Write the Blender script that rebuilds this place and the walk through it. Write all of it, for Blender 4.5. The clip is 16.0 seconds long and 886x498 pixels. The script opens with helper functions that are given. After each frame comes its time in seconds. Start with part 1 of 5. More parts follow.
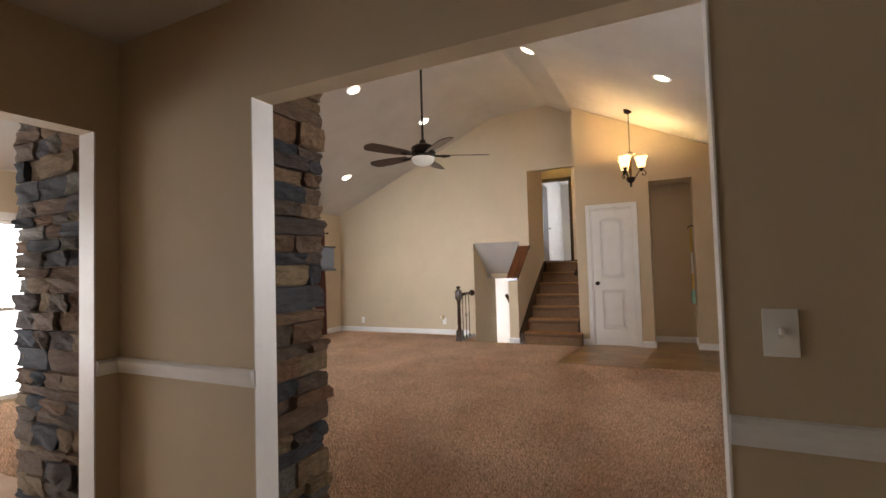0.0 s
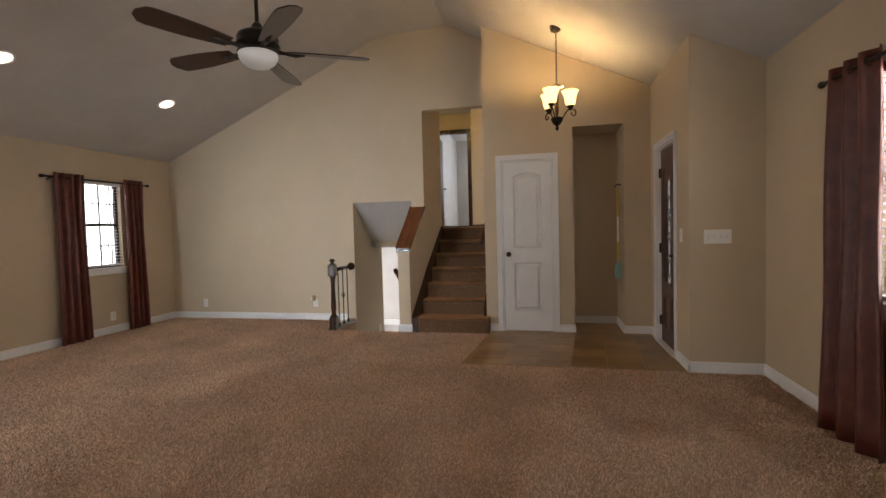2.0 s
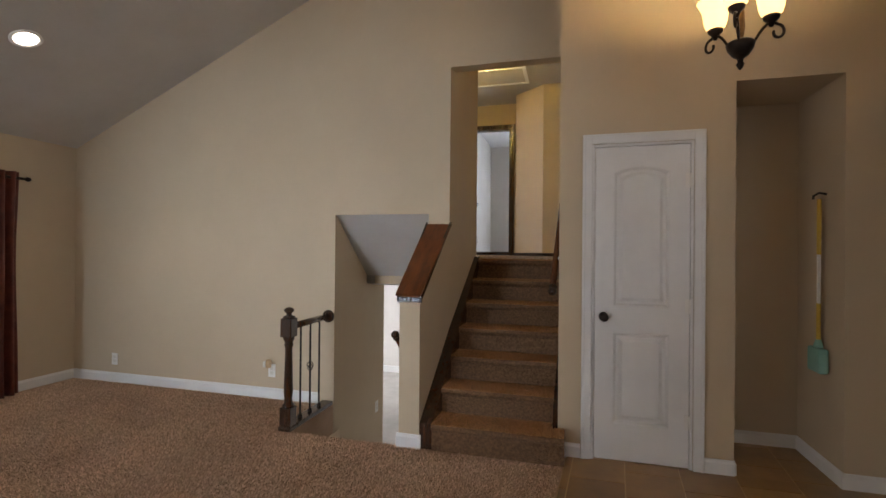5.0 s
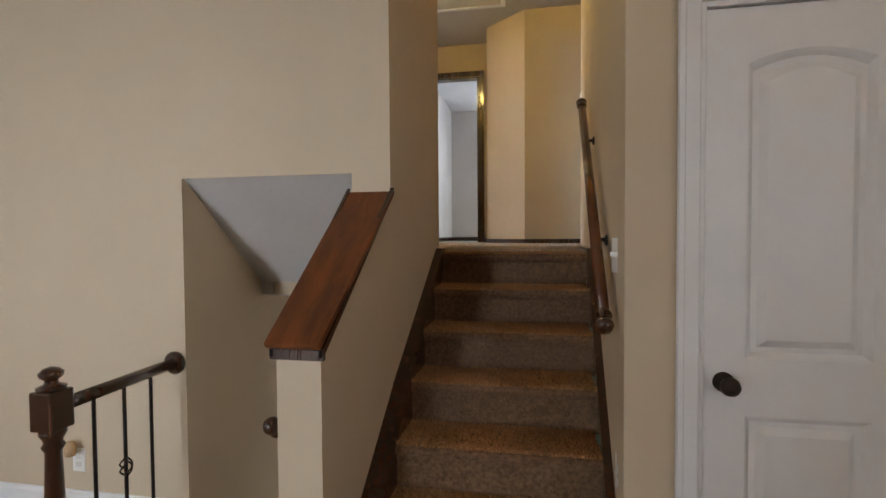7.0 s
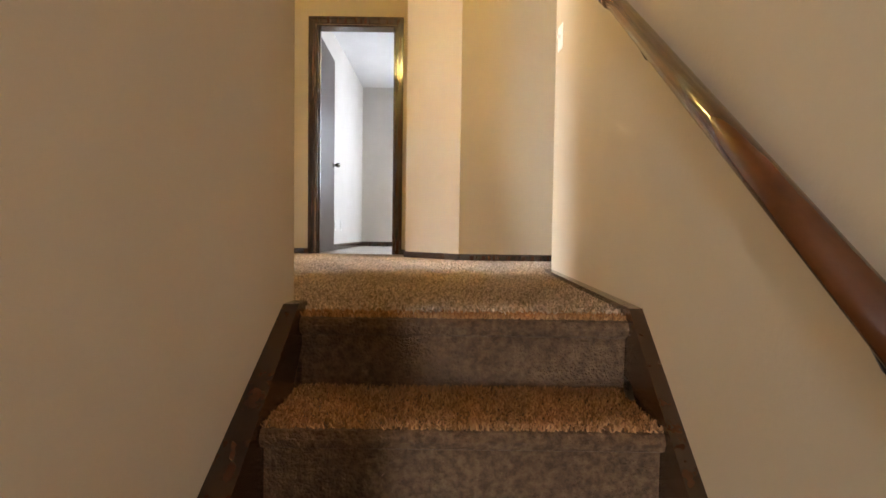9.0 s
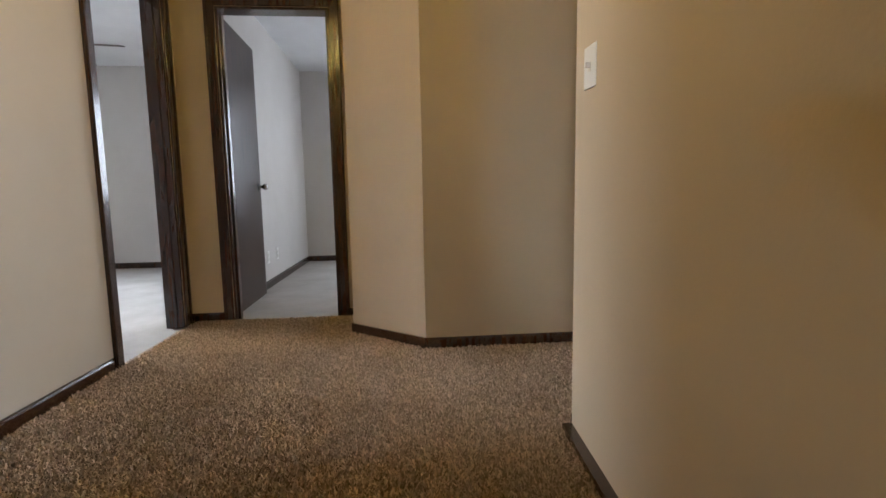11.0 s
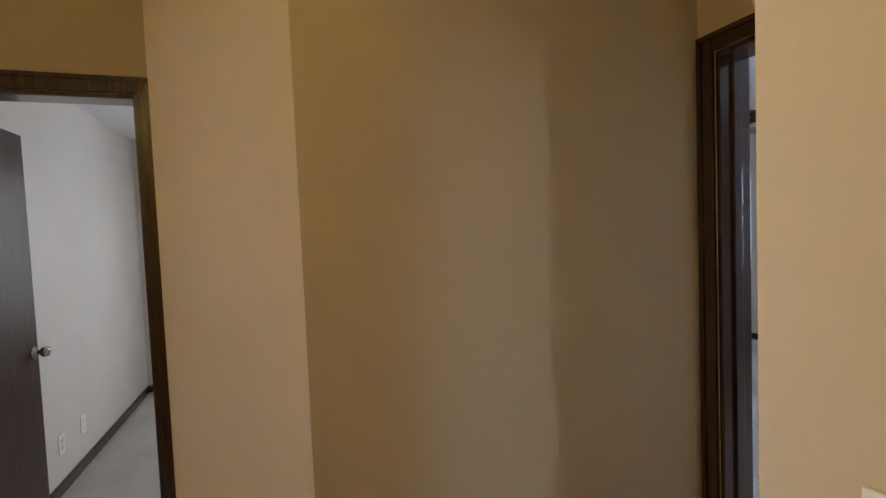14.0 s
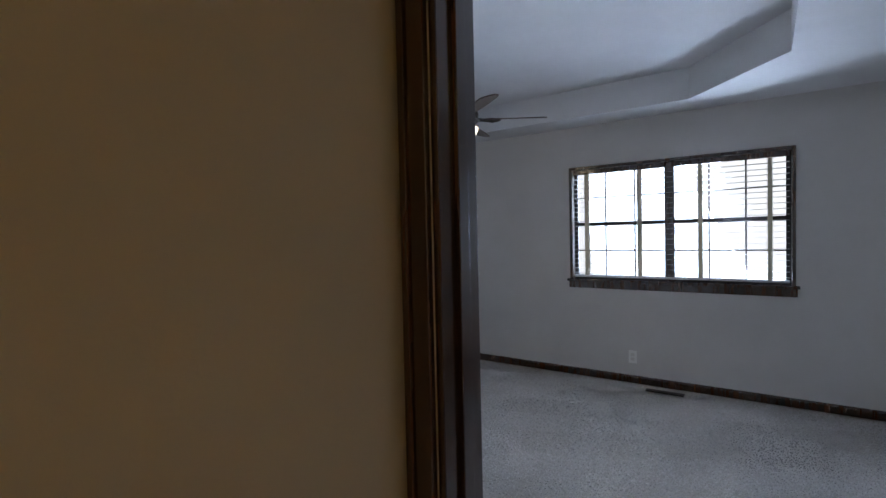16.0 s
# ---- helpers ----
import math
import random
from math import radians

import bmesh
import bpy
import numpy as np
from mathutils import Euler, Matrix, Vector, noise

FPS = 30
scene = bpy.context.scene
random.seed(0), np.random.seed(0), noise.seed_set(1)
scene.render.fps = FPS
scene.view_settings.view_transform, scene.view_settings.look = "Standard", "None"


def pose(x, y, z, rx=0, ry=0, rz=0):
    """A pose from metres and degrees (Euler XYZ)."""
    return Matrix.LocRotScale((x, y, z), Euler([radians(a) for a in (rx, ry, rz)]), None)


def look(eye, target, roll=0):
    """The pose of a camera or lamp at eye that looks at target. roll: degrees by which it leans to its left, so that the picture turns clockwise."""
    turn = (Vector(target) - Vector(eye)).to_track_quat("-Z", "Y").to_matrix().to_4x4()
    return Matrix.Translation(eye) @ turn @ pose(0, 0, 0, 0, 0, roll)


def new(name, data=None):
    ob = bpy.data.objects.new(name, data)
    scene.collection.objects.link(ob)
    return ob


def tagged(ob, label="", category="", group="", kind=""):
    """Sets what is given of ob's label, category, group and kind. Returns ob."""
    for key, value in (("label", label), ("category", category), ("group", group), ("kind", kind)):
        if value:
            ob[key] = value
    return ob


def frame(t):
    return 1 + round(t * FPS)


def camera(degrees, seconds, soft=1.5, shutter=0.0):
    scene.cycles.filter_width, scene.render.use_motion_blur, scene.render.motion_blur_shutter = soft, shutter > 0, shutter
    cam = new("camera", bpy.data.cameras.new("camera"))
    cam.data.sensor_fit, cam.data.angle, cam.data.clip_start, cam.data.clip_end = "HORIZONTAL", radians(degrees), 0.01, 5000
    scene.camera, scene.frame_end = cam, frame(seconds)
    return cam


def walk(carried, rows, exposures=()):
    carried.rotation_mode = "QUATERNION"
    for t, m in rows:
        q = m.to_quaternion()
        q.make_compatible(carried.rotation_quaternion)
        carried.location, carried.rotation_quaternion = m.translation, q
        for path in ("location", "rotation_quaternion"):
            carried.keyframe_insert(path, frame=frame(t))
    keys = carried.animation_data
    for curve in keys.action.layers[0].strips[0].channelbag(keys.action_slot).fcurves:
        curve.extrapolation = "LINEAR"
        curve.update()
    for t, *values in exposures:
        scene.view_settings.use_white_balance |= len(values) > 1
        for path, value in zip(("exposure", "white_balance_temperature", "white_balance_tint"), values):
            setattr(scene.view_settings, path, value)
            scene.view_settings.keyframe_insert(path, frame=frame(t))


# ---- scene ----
cam = camera(87.0, 16.0)
PATH = [
    (0, (0.619, 0.112, 1.231), (-0.249, 1.912, 1.31), -1.7),
    (0.5, (0.466, 0.494, 1.261), (-0.32, 2.339, 1.318), -1.2),
    (1, (0.272, 0.915, 1.271), (-0.364, 2.811, 1.294), 0.3),
    (1.5, (0.181, 1.349, 1.267), (-0.348, 3.278, 1.253), 1.4),
    (2, (0.08, 1.796, 1.249), (-0.349, 3.747, 1.164), -1.5),
    (2.5, (-0.018, 2.234, 1.272), (-0.489, 4.177, 1.223), -3.1),
    (3, (-0.137, 2.626, 1.302), (-0.637, 4.562, 1.297), -3.9),
    (3.5, (-0.192, 3.032, 1.309), (-0.724, 4.959, 1.276), -1.7),
    (4, (-0.322, 3.413, 1.318), (-0.867, 5.337, 1.329), 0.1),
    (6.5, (-0.831, 5.506, 1.364), (-1.268, 7.458, 1.352), 0.5),
    (7, (-0.926, 5.917, 1.367), (-1.273, 7.886, 1.308), -0.4),
    (7.5, (-1.01, 6.332, 1.389), (-1.265, 8.314, 1.313), -1.9),
    (8, (-1.047, 6.726, 1.405), (-1.246, 8.716, 1.352), -2.2),
    (8.5, (-1.058, 7.109, 1.424), (-1.197, 9.103, 1.365), -0.1),
    (9, (-1.051, 7.451, 1.467), (-1.047, 9.45, 1.401), 0.8),
    (11.5, (-1.019, 8.595, 2.218), (-0.806, 10.569, 1.982), -1.1),
    (12, (-0.98, 8.784, 2.347), (-0.699, 10.755, 2.159), -1.3),
    (12.5, (-0.978, 8.973, 2.472), (-0.666, 10.936, 2.252), -1.6),
    (13, (-0.972, 9.146, 2.595), (-0.57, 11.096, 2.408), -1.5),
    (13.5, (-0.942, 9.333, 2.715), (-0.474, 11.272, 2.57), -2.3),
    (14, (-0.971, 9.505, 2.724), (-0.332, 11.398, 2.631), -2.3),
    (14.5, (-0.913, 9.722, 2.704), (0.055, 11.472, 2.666), 0.3),
    (15, (-0.794, 9.923, 2.675), (0.439, 11.498, 2.697), -0.2),
    (15.5, (-0.589, 10.122, 2.661), (0.92, 11.435, 2.646), -1.5),
    (16, (-0.249, 10.228, 2.65), (1.393, 11.368, 2.592), -1.3),
]
walk(cam, [(t, look(e, g, r)) for t, e, g, r in PATH], [
    (0, 0.25, 7200, 15), (1, -0.2, 7000, 14), (2.5, -0.25, 6900, 13), (4, -0.35, 6750, 12.5), (6.5, -0.3, 6600, 12), (7.5, 0.1, 6600, 12), (8, 0.3, 6650, 12), (9, 0.78, 6700, 12),
    (11.5, -0.68, 6450, 12), (12.5, -0.75, 6550, 12.5), (13.5, -0.85, 6800, 13), (14.5, -0.55, 7100, 14), (15.2, -0.65, 7000, 14), (16, -1.45, 6800, 13)])

# ---- light ----
world = bpy.data.worlds.new("sky")
scene.world = world
world.use_nodes = True
wn = world.node_tree
sky = wn.nodes.new("ShaderNodeTexSky")
sky.sky_type, sky.sun_disc = "NISHITA", False
sky.sun_elevation, sky.sun_rotation = radians(40), radians(200)
wn.nodes["Background"].inputs["Strength"].default_value = 0.15
wn.links.new(sky.outputs[0], wn.nodes["Background"].inputs[0])
sun = new("sun", bpy.data.lights.new("sun", "SUN"))
sun.data.energy, sun.data.angle, sun.data.color = 1.0, radians(12), (1, 0.96, 0.9)
sun.matrix_world = look((0, -20, 20), (0, 0, 0))


def area_lamp(name, at, to, w, h, power, color, spread=180):
    d = bpy.data.lights.new(name, "AREA")
    d.spread = radians(spread)
    d.shape, d.size, d.size_y, d.energy, d.color = "RECTANGLE", w, h, power, color
    ob = new(name, d)
    ob.matrix_world = look(at, to)
    return ob


def bulb(name, at, power, color, radius=0.03):
    d = bpy.data.lights.new(name, "POINT")
    d.energy, d.color, d.shadow_soft_size = power, color, radius
    ob = new(name, d)
    ob.location = at
    return ob


DAY = (0.94, 0.955, 1.0)
COOL = (0.78, 0.87, 1.0)
WARM = (1.0, 0.73, 0.36)
HALL = (1.0, 0.71, 0.17)
area_lamp("daylight_east", (1.93, 3.9, 1.45), (-2.0, 4.4, 0.2), 1.6, 1.25, 98, DAY)
area_lamp("daylight_west", (-5.63, 6.66, 1.42), (0, 6.4, 0.8), 0.7, 1.1, 7, DAY)
area_lamp("daylight_patio", (-5.63, 0.8, 1.0), (0, 0.9, 0.3), 3.9, 1.8, 78, DAY)
# added narrow beam for the cool patch on the far wall, source unseen
area_lamp("added_daylight_south", (-4.95, -3.14, 1.08), (-2.9, 7.9, 1.05), 0.8, 1.7, 25, (0.72, 0.85, 1.0), 36)
area_lamp("daylight_master", (4.37, 10.92, 2.72), (1.4, 11.6, 2.35), 1.65, 1.0, 350, (0.56, 0.73, 1.0), 150)
# added lamp behind an unseen window, to light the second bedroom
area_lamp("added_daylight_bedroom", (-0.45, 14.73, 2.7), (-1.6, 12.6, 2.0), 1.3, 1.2, 75, COOL)
area_lamp("daylight_side_bedroom", (-6.15, 12.75, 2.7), (-2.5, 11.0, 1.25), 1.7, 1.2, 160, COOL, 95)
# added lamp, no known source: brightens the slit of the lower room
area_lamp("added_daylight_lower", (-5.73, 12.0, -0.1), (-2, 12.0, -0.6), 1.6, 1.6, 110, DAY)
RECESSED = [(-4.45, 4.97), (-4.38, 6.69), (-2.78, 6.60), (-2.88, 4.90), (0.635, 5.21), (-0.74, 5.325)]
bulb("hall_bulb", (-1.55, 9.72, 3.52), 28, HALL, 0.06)
bulb("master_fan_bulb", (2.75, 12.12, 3.34), 4, (1, 0.85, 0.65), 0.06)

# ---- materials ----


def material(name):
    m = bpy.data.materials.new(name)
    m.use_nodes = True
    return m, m.node_tree, m.node_tree.nodes["Principled BSDF"]


def node(nt, kind, **values):
    n = nt.nodes.new(kind)
    for key, v in values.items():
        n.inputs[key.replace("_", " ")].default_value = v
    return n


def surface(name, dark, light, scale=8.0, rough=0.8, bump=0.1, fine=120.0, metal=0.0, stretch=(1, 1, 1), spread=(0.35, 0.65), coat=0.0, depth=0.004):
    """A surface whose colour wanders between two tones at a coarse scale, with fine relief."""
    m, nt, b = material(name)
    co = nt.nodes.new("ShaderNodeTexCoord")
    mp = nt.nodes.new("ShaderNodeMapping")
    mp.inputs["Scale"].default_value = stretch
    nt.links.new(co.outputs["Object"], mp.inputs[0])
    n1 = node(nt, "ShaderNodeTexNoise", Scale=scale, Detail=6.0, Roughness=0.6)
    nt.links.new(mp.outputs[0], n1.inputs["Vector"])
    ramp = nt.nodes.new("ShaderNodeValToRGB")
    ramp.color_ramp.elements[0].position, ramp.color_ramp.elements[1].position = spread
    ramp.color_ramp.elements[0].color, ramp.color_ramp.elements[1].color = (*dark, 1), (*light, 1)
    nt.links.new(n1.outputs["Fac"], ramp.inputs[0])
    nt.links.new(ramp.outputs[0], b.inputs["Base Color"])
    n2 = node(nt, "ShaderNodeTexNoise", Scale=fine, Detail=3.0)
    nt.links.new(mp.outputs[0], n2.inputs["Vector"])
    bp = node(nt, "ShaderNodeBump", Strength=bump, Distance=depth)
    nt.links.new(n2.outputs["Fac"], bp.inputs["Height"])
    nt.links.new(bp.outputs[0], b.inputs["Normal"])
    b.inputs["Roughness"].default_value, b.inputs["Metallic"].default_value = rough, metal
    b.inputs["Coat Weight"].default_value = coat
    b.inputs["Coat Roughness"].default_value = 0.12
    return m


def glow(name, color, strength):
    m, nt, b = material(name)
    b.inputs["Base Color"].default_value = (*color, 1)
    b.inputs["Emission Color"].default_value = (*color, 1)
    b.inputs["Emission Strength"].default_value = strength
    return m


def glass(name):
    m, nt, b = material(name)
    b.inputs["Transmission Weight"].default_value, b.inputs["Roughness"].default_value = 1.0, 0.0
    b.inputs["IOR"].default_value = 1.1
    return m


PAINT = surface("wall_paint", (0.525, 0.421, 0.289), (0.565, 0.454, 0.314), 1.5, 0.75, 0.12, 90)
CEIL = surface("ceiling_paint", (0.49, 0.46, 0.42), (0.54, 0.51, 0.47), 2.0, 0.9, 0.3, 60)
CEILW = surface("white_ceiling", (0.68, 0.68, 0.69), (0.74, 0.74, 0.75), 2.0, 0.9, 0.3, 60)
TRIM = surface("white_trim", (0.74, 0.74, 0.73), (0.80, 0.80, 0.79), 3.0, 0.4, 0.03, 60)
CARPET = surface("tan_carpet", (0.46, 0.31, 0.20), (0.62, 0.43, 0.30), 2.2, 1.0, 1.0, 160, depth=0.02)
CARPET_DARK = surface("brown_carpet", (0.32, 0.24, 0.165), (0.52, 0.41, 0.30), 55.0, 1.0, 1.0, 140, depth=0.02)
# the shade on the risers is put into this darker base colour
CARPET_STEP_SHADED = surface("shaded_step_carpet", (0.13, 0.066, 0.031), (0.27, 0.148, 0.072), 60.0, 1.0, 1.0, 140, depth=0.02)
CARPET_GREY = surface("grey_carpet", (0.42, 0.40, 0.37), (0.52, 0.50, 0.47), 3.0, 1.0, 0.8, 150, depth=0.01)
WOOD = surface("dark_wood", (0.024, 0.008, 0.003), (0.060, 0.021, 0.007), 6.0, 0.26, 0.08, 60, stretch=(6, 6, 0.5), coat=0.6)
CAPWOOD = surface("cherry_wood", (0.075, 0.021, 0.005), (0.18, 0.052, 0.012), 5.0, 0.5, 0.06, 60, stretch=(3, 0.8, 0.8), coat=0.1)
RAILWOOD = surface("varnished_cherry", (0.055, 0.015, 0.004), (0.125, 0.036, 0.009), 5.0, 0.24, 0.04, 60, stretch=(3, 0.8, 0.8), coat=0.4)
FRONTWOOD = surface("mahogany_door", (0.045, 0.014, 0.010), (0.09, 0.03, 0.018), 5.0, 0.4, 0.08, 60, stretch=(6, 6, 0.5), coat=0.3)
def varied(name, tones, rough, bump, fine, depth, scale=6.0, low=0.75, high=1.15):
    """A surface whose tone is drawn for each piece from a row of colours, with grain inside it."""
    m = surface(name, (low, low, low), (high, high, high), scale, rough, bump, fine, depth=depth)
    nt = m.node_tree
    b = nt.nodes["Principled BSDF"]
    grain = b.inputs["Base Color"].links[0].from_socket
    info = nt.nodes.new("ShaderNodeObjectInfo")
    ramp = nt.nodes.new("ShaderNodeValToRGB")
    ramp.color_ramp.interpolation = "CONSTANT"
    while len(ramp.color_ramp.elements) < len(tones):
        ramp.color_ramp.elements.new(0.5)
    for i, c in enumerate(tones):
        ramp.color_ramp.elements[i].position = i / len(tones)
        ramp.color_ramp.elements[i].color = (*c, 1)
    nt.links.new(info.outputs["Random"], ramp.inputs[0])
    mul = nt.nodes.new("ShaderNodeVectorMath")
    mul.operation = "MULTIPLY"
    nt.links.new(ramp.outputs[0], mul.inputs[0])
    nt.links.new(grain, mul.inputs[1])
    nt.links.new(mul.outputs[0], b.inputs["Base Color"])
    return m


STONE = varied("ledge_stone", [(0.30, 0.20, 0.11), (0.22, 0.125, 0.07), (0.33, 0.21, 0.12), (0.10, 0.10, 0.115), (0.21, 0.13, 0.08), (0.38, 0.27, 0.15), (0.065, 0.07, 0.085), (0.17, 0.12, 0.085), (0.26, 0.24, 0.21), (0.28, 0.15, 0.08), (0.12, 0.09, 0.075)], 0.85, 0.9, 30, 0.02, low=0.52, high=0.92)
TILE = varied("tan_tile", [(0.30, 0.17, 0.065), (0.35, 0.20, 0.085), (0.25, 0.135, 0.05), (0.33, 0.19, 0.07), (0.28, 0.165, 0.08)], 0.28, 0.1, 30, 0.004, 3.0)
GROUT = surface("grout", (0.46, 0.32, 0.17), (0.54, 0.39, 0.22), 20.0, 0.9, 0.3, 100)
CLOTH = surface("rust_curtain", (0.085, 0.018, 0.011), (0.15, 0.034, 0.019), 10.0, 0.45, 0.2, 200)
IRON = surface("dark_bronze", (0.018, 0.013, 0.010), (0.035, 0.025, 0.02), 20.0, 0.4, 0.1, 80, metal=0.6)
BRASS = surface("brass", (0.35, 0.24, 0.09), (0.45, 0.32, 0.13), 20.0, 0.35, 0.05, 80, metal=1.0)
BEDPAINT = surface("bedroom_paint", (0.57, 0.545, 0.515), (0.62, 0.595, 0.565), 1.5, 0.75, 0.12, 90)
BOWL = surface("frosted_bowl", (0.72, 0.71, 0.68), (0.78, 0.77, 0.74), 5.0, 0.3, 0.02, 80)
YELLOW = surface("yellow_plastic", (0.55, 0.36, 0.03), (0.62, 0.42, 0.05), 5.0, 0.4, 0.02, 80)
MINT = surface("mint_plastic", (0.20, 0.42, 0.36), (0.28, 0.50, 0.44), 5.0, 0.6, 0.2, 80)
BLIND = surface("white_blind", (0.72, 0.73, 0.75), (0.78, 0.79, 0.80), 5.0, 0.5, 0.03, 80)
PLASTIC = surface("white_plastic", (0.78, 0.77, 0.73), (0.82, 0.81, 0.77), 5.0, 0.4, 0.02, 80)
GLASS = glass("window_glass")
LAMP_ON = glow("recessed_lamp", (1.0, 0.88, 0.7), 12)
SHADE_ON = glow("lit_shade", (1.0, 0.68, 0.30), 2.6)
GRASS = surface("lawn", (0.05, 0.07, 0.02), (0.10, 0.12, 0.05), 3.0, 1.0, 0.5, 50)

LEADED = glass("leaded_glass")
LEADED.node_tree.nodes["Principled BSDF"].inputs["Roughness"].default_value = 0.25
WOODOOR = surface("dark_flush_door", (0.026, 0.013, 0.008), (0.055, 0.027, 0.015), 5.0, 0.36, 0.2, 30, stretch=(6, 6, 0.6), coat=0.12)
WOODOOR.node_tree.nodes["Principled BSDF"].inputs["Specular IOR Level"].default_value = 0.2
CAPWOOD.node_tree.nodes["Principled BSDF"].inputs["Specular IOR Level"].default_value = 0.3
DARKSASH = surface("dark_sash", (0.02, 0.018, 0.02), (0.035, 0.03, 0.03), 6.0, 0.45, 0.05, 60)
CHROME = surface("chrome", (0.5, 0.5, 0.5), (0.6, 0.6, 0.6), 5.0, 0.15, 0.0, 60, metal=1.0)
BLADE = surface("fan_blade_wood", (0.022, 0.010, 0.007), (0.05, 0.022, 0.012), 6.0, 0.35, 0.06, 60, stretch=(1, 1, 1), coat=0.2)
BRASSY = surface("aged_bronze", (0.10, 0.06, 0.03), (0.18, 0.11, 0.05), 20.0, 0.4, 0.1, 80, metal=0.7)
BEZEL = surface("black_plastic", (0.010, 0.010, 0.011), (0.016, 0.016, 0.017), 8.0, 0.4, 0.02, 80)
PLASTIC2 = surface("ivory_plastic", (0.66, 0.64, 0.58), (0.70, 0.68, 0.62), 5.0, 0.4, 0.02, 80)
TAPE = surface("white_tape", (0.70, 0.70, 0.68), (0.76, 0.76, 0.74), 30.0, 0.8, 0.1, 200)
TAPEWARM = surface("cream_tape", (0.62, 0.56, 0.42), (0.70, 0.64, 0.50), 30.0, 0.8, 0.1, 200)
MANTEL = surface("grey_laminate", (0.060, 0.066, 0.082), (0.075, 0.082, 0.10), 4.0, 0.3, 0.02, 60)
BOWL_ON = glow("lit_bowl", (1.0, 0.86, 0.62), 6)
OUTSIDE = glow("bright_outdoors", (0.90, 0.95, 1.0), 3.0)
PORCH = glow("shaded_porch", (0.88, 0.95, 1.0), 0.75)
SPOT_W, CHAND_W = 8.0, 14.0


def pile_material(name, dark, light, patch):
    """Carpet tufts: each its own tone, over broad lighter and darker brushed patches."""
    m, nt, b = material(name)
    geo = nt.nodes.new("ShaderNodeNewGeometry")
    ramp = nt.nodes.new("ShaderNodeValToRGB")
    ramp.color_ramp.elements[0].color, ramp.color_ramp.elements[1].color = (*dark, 1), (*light, 1)
    nt.links.new(geo.outputs["Random Per Island"], ramp.inputs[0])
    n1 = node(nt, "ShaderNodeTexNoise", Scale=patch, Detail=3.0)
    nt.links.new(geo.outputs["Position"], n1.inputs["Vector"])
    r2 = nt.nodes.new("ShaderNodeMapRange")
    r2.inputs["From Min"].default_value, r2.inputs["From Max"].default_value = 0.35, 0.65
    r2.inputs["To Min"].default_value, r2.inputs["To Max"].default_value = 0.90, 1.10
    nt.links.new(n1.outputs["Fac"], r2.inputs["Value"])
    mx = nt.nodes.new("ShaderNodeVectorMath")
    mx.operation = "SCALE"
    nt.links.new(ramp.outputs[0], mx.inputs[0])
    nt.links.new(r2.outputs[0], mx.inputs["Scale"])
    nt.links.new(mx.outputs[0], b.inputs["Base Color"])
    b.inputs["Roughness"].default_value = 1.0
    b.inputs["Specular IOR Level"].default_value = 0.1
    return m


PILE_TAN = pile_material("tan_pile", (0.41, 0.272, 0.182), (0.88, 0.645, 0.465), 1.6)
PILE_BROWN = pile_material("brown_pile", (0.30, 0.225, 0.155), (0.86, 0.69, 0.52), 2.5)
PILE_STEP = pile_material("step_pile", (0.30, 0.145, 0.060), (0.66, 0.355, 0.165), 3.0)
PILE_GREY = pile_material("grey_pile", (0.62, 0.60, 0.59), (0.72, 0.70, 0.69), 2.0)

# ---- building blocks ----


def mesh_of(bm, name, mat, smooth=False):
    bmesh.ops.recalc_face_normals(bm, faces=bm.faces[:])
    me = bpy.data.meshes.new(name)
    bm.to_mesh(me)
    bm.free()
    me.materials.append(mat)
    if smooth:
        me.polygons.foreach_set("use_smooth", [True] * len(me.polygons))
    return me


def part(name, bm, mat, parent, label="", smooth=False):
    ob = new(name, mesh_of(bm, name, mat, smooth))
    ob.parent = parent
    if label:
        ob["label"] = label
    return ob


def thing(name, label, category, at=(0, 0, 0), rz=0.0, group="", kind=""):
    ob = new(name)
    ob.matrix_world = pose(*at, 0, 0, rz)
    return tagged(ob, label, category, group, kind)


def structure(name, bm, mat, label, category, smooth=False):
    return tagged(new(name, mesh_of(bm, name, mat, smooth)), label, category, "", "structure")


def add_box(bm, x0, x1, y0, y1, z0, z1, bevel=0.0, m=None):
    c = Matrix.Translation(((x0 + x1) / 2, (y0 + y1) / 2, (z0 + z1) / 2)) @ Matrix.Diagonal((abs(x1 - x0), abs(y1 - y0), abs(z1 - z0), 1))
    r = bmesh.ops.create_cube(bm, size=1, matrix=(m @ c) if m else c)
    if bevel:
        vs = set(r["verts"])
        es = [e for e in bm.edges if e.verts[0] in vs and e.verts[1] in vs]
        bmesh.ops.bevel(bm, geom=es, offset=bevel, segments=2, affect="EDGES", profile=0.5)
    return bm


def box(x0, x1, y0, y1, z0, z1, bevel=0.0):
    return add_box(bmesh.new(), x0, x1, y0, y1, z0, z1, bevel)


def prism(points, axis, a0, a1):
    """A polygon in the plane across axis ('x': (y, z), 'y': (x, z), 'z': (x, y)), drawn out from a0 to a1."""
    bm = bmesh.new()
    put = {"x": lambda p, a: (a, p[0], p[1]), "y": lambda p, a: (p[0], a, p[1]), "z": lambda p, a: (p[0], p[1], a)}[axis]
    lo = [bm.verts.new(put(p, a0)) for p in points]
    hi = [bm.verts.new(put(p, a1)) for p in points]
    bm.faces.new(lo)
    bm.faces.new(hi[::-1])
    for i in range(len(points)):
        bm.faces.new((lo[i], lo[i - 1], hi[i - 1], hi[i]))
    return bm


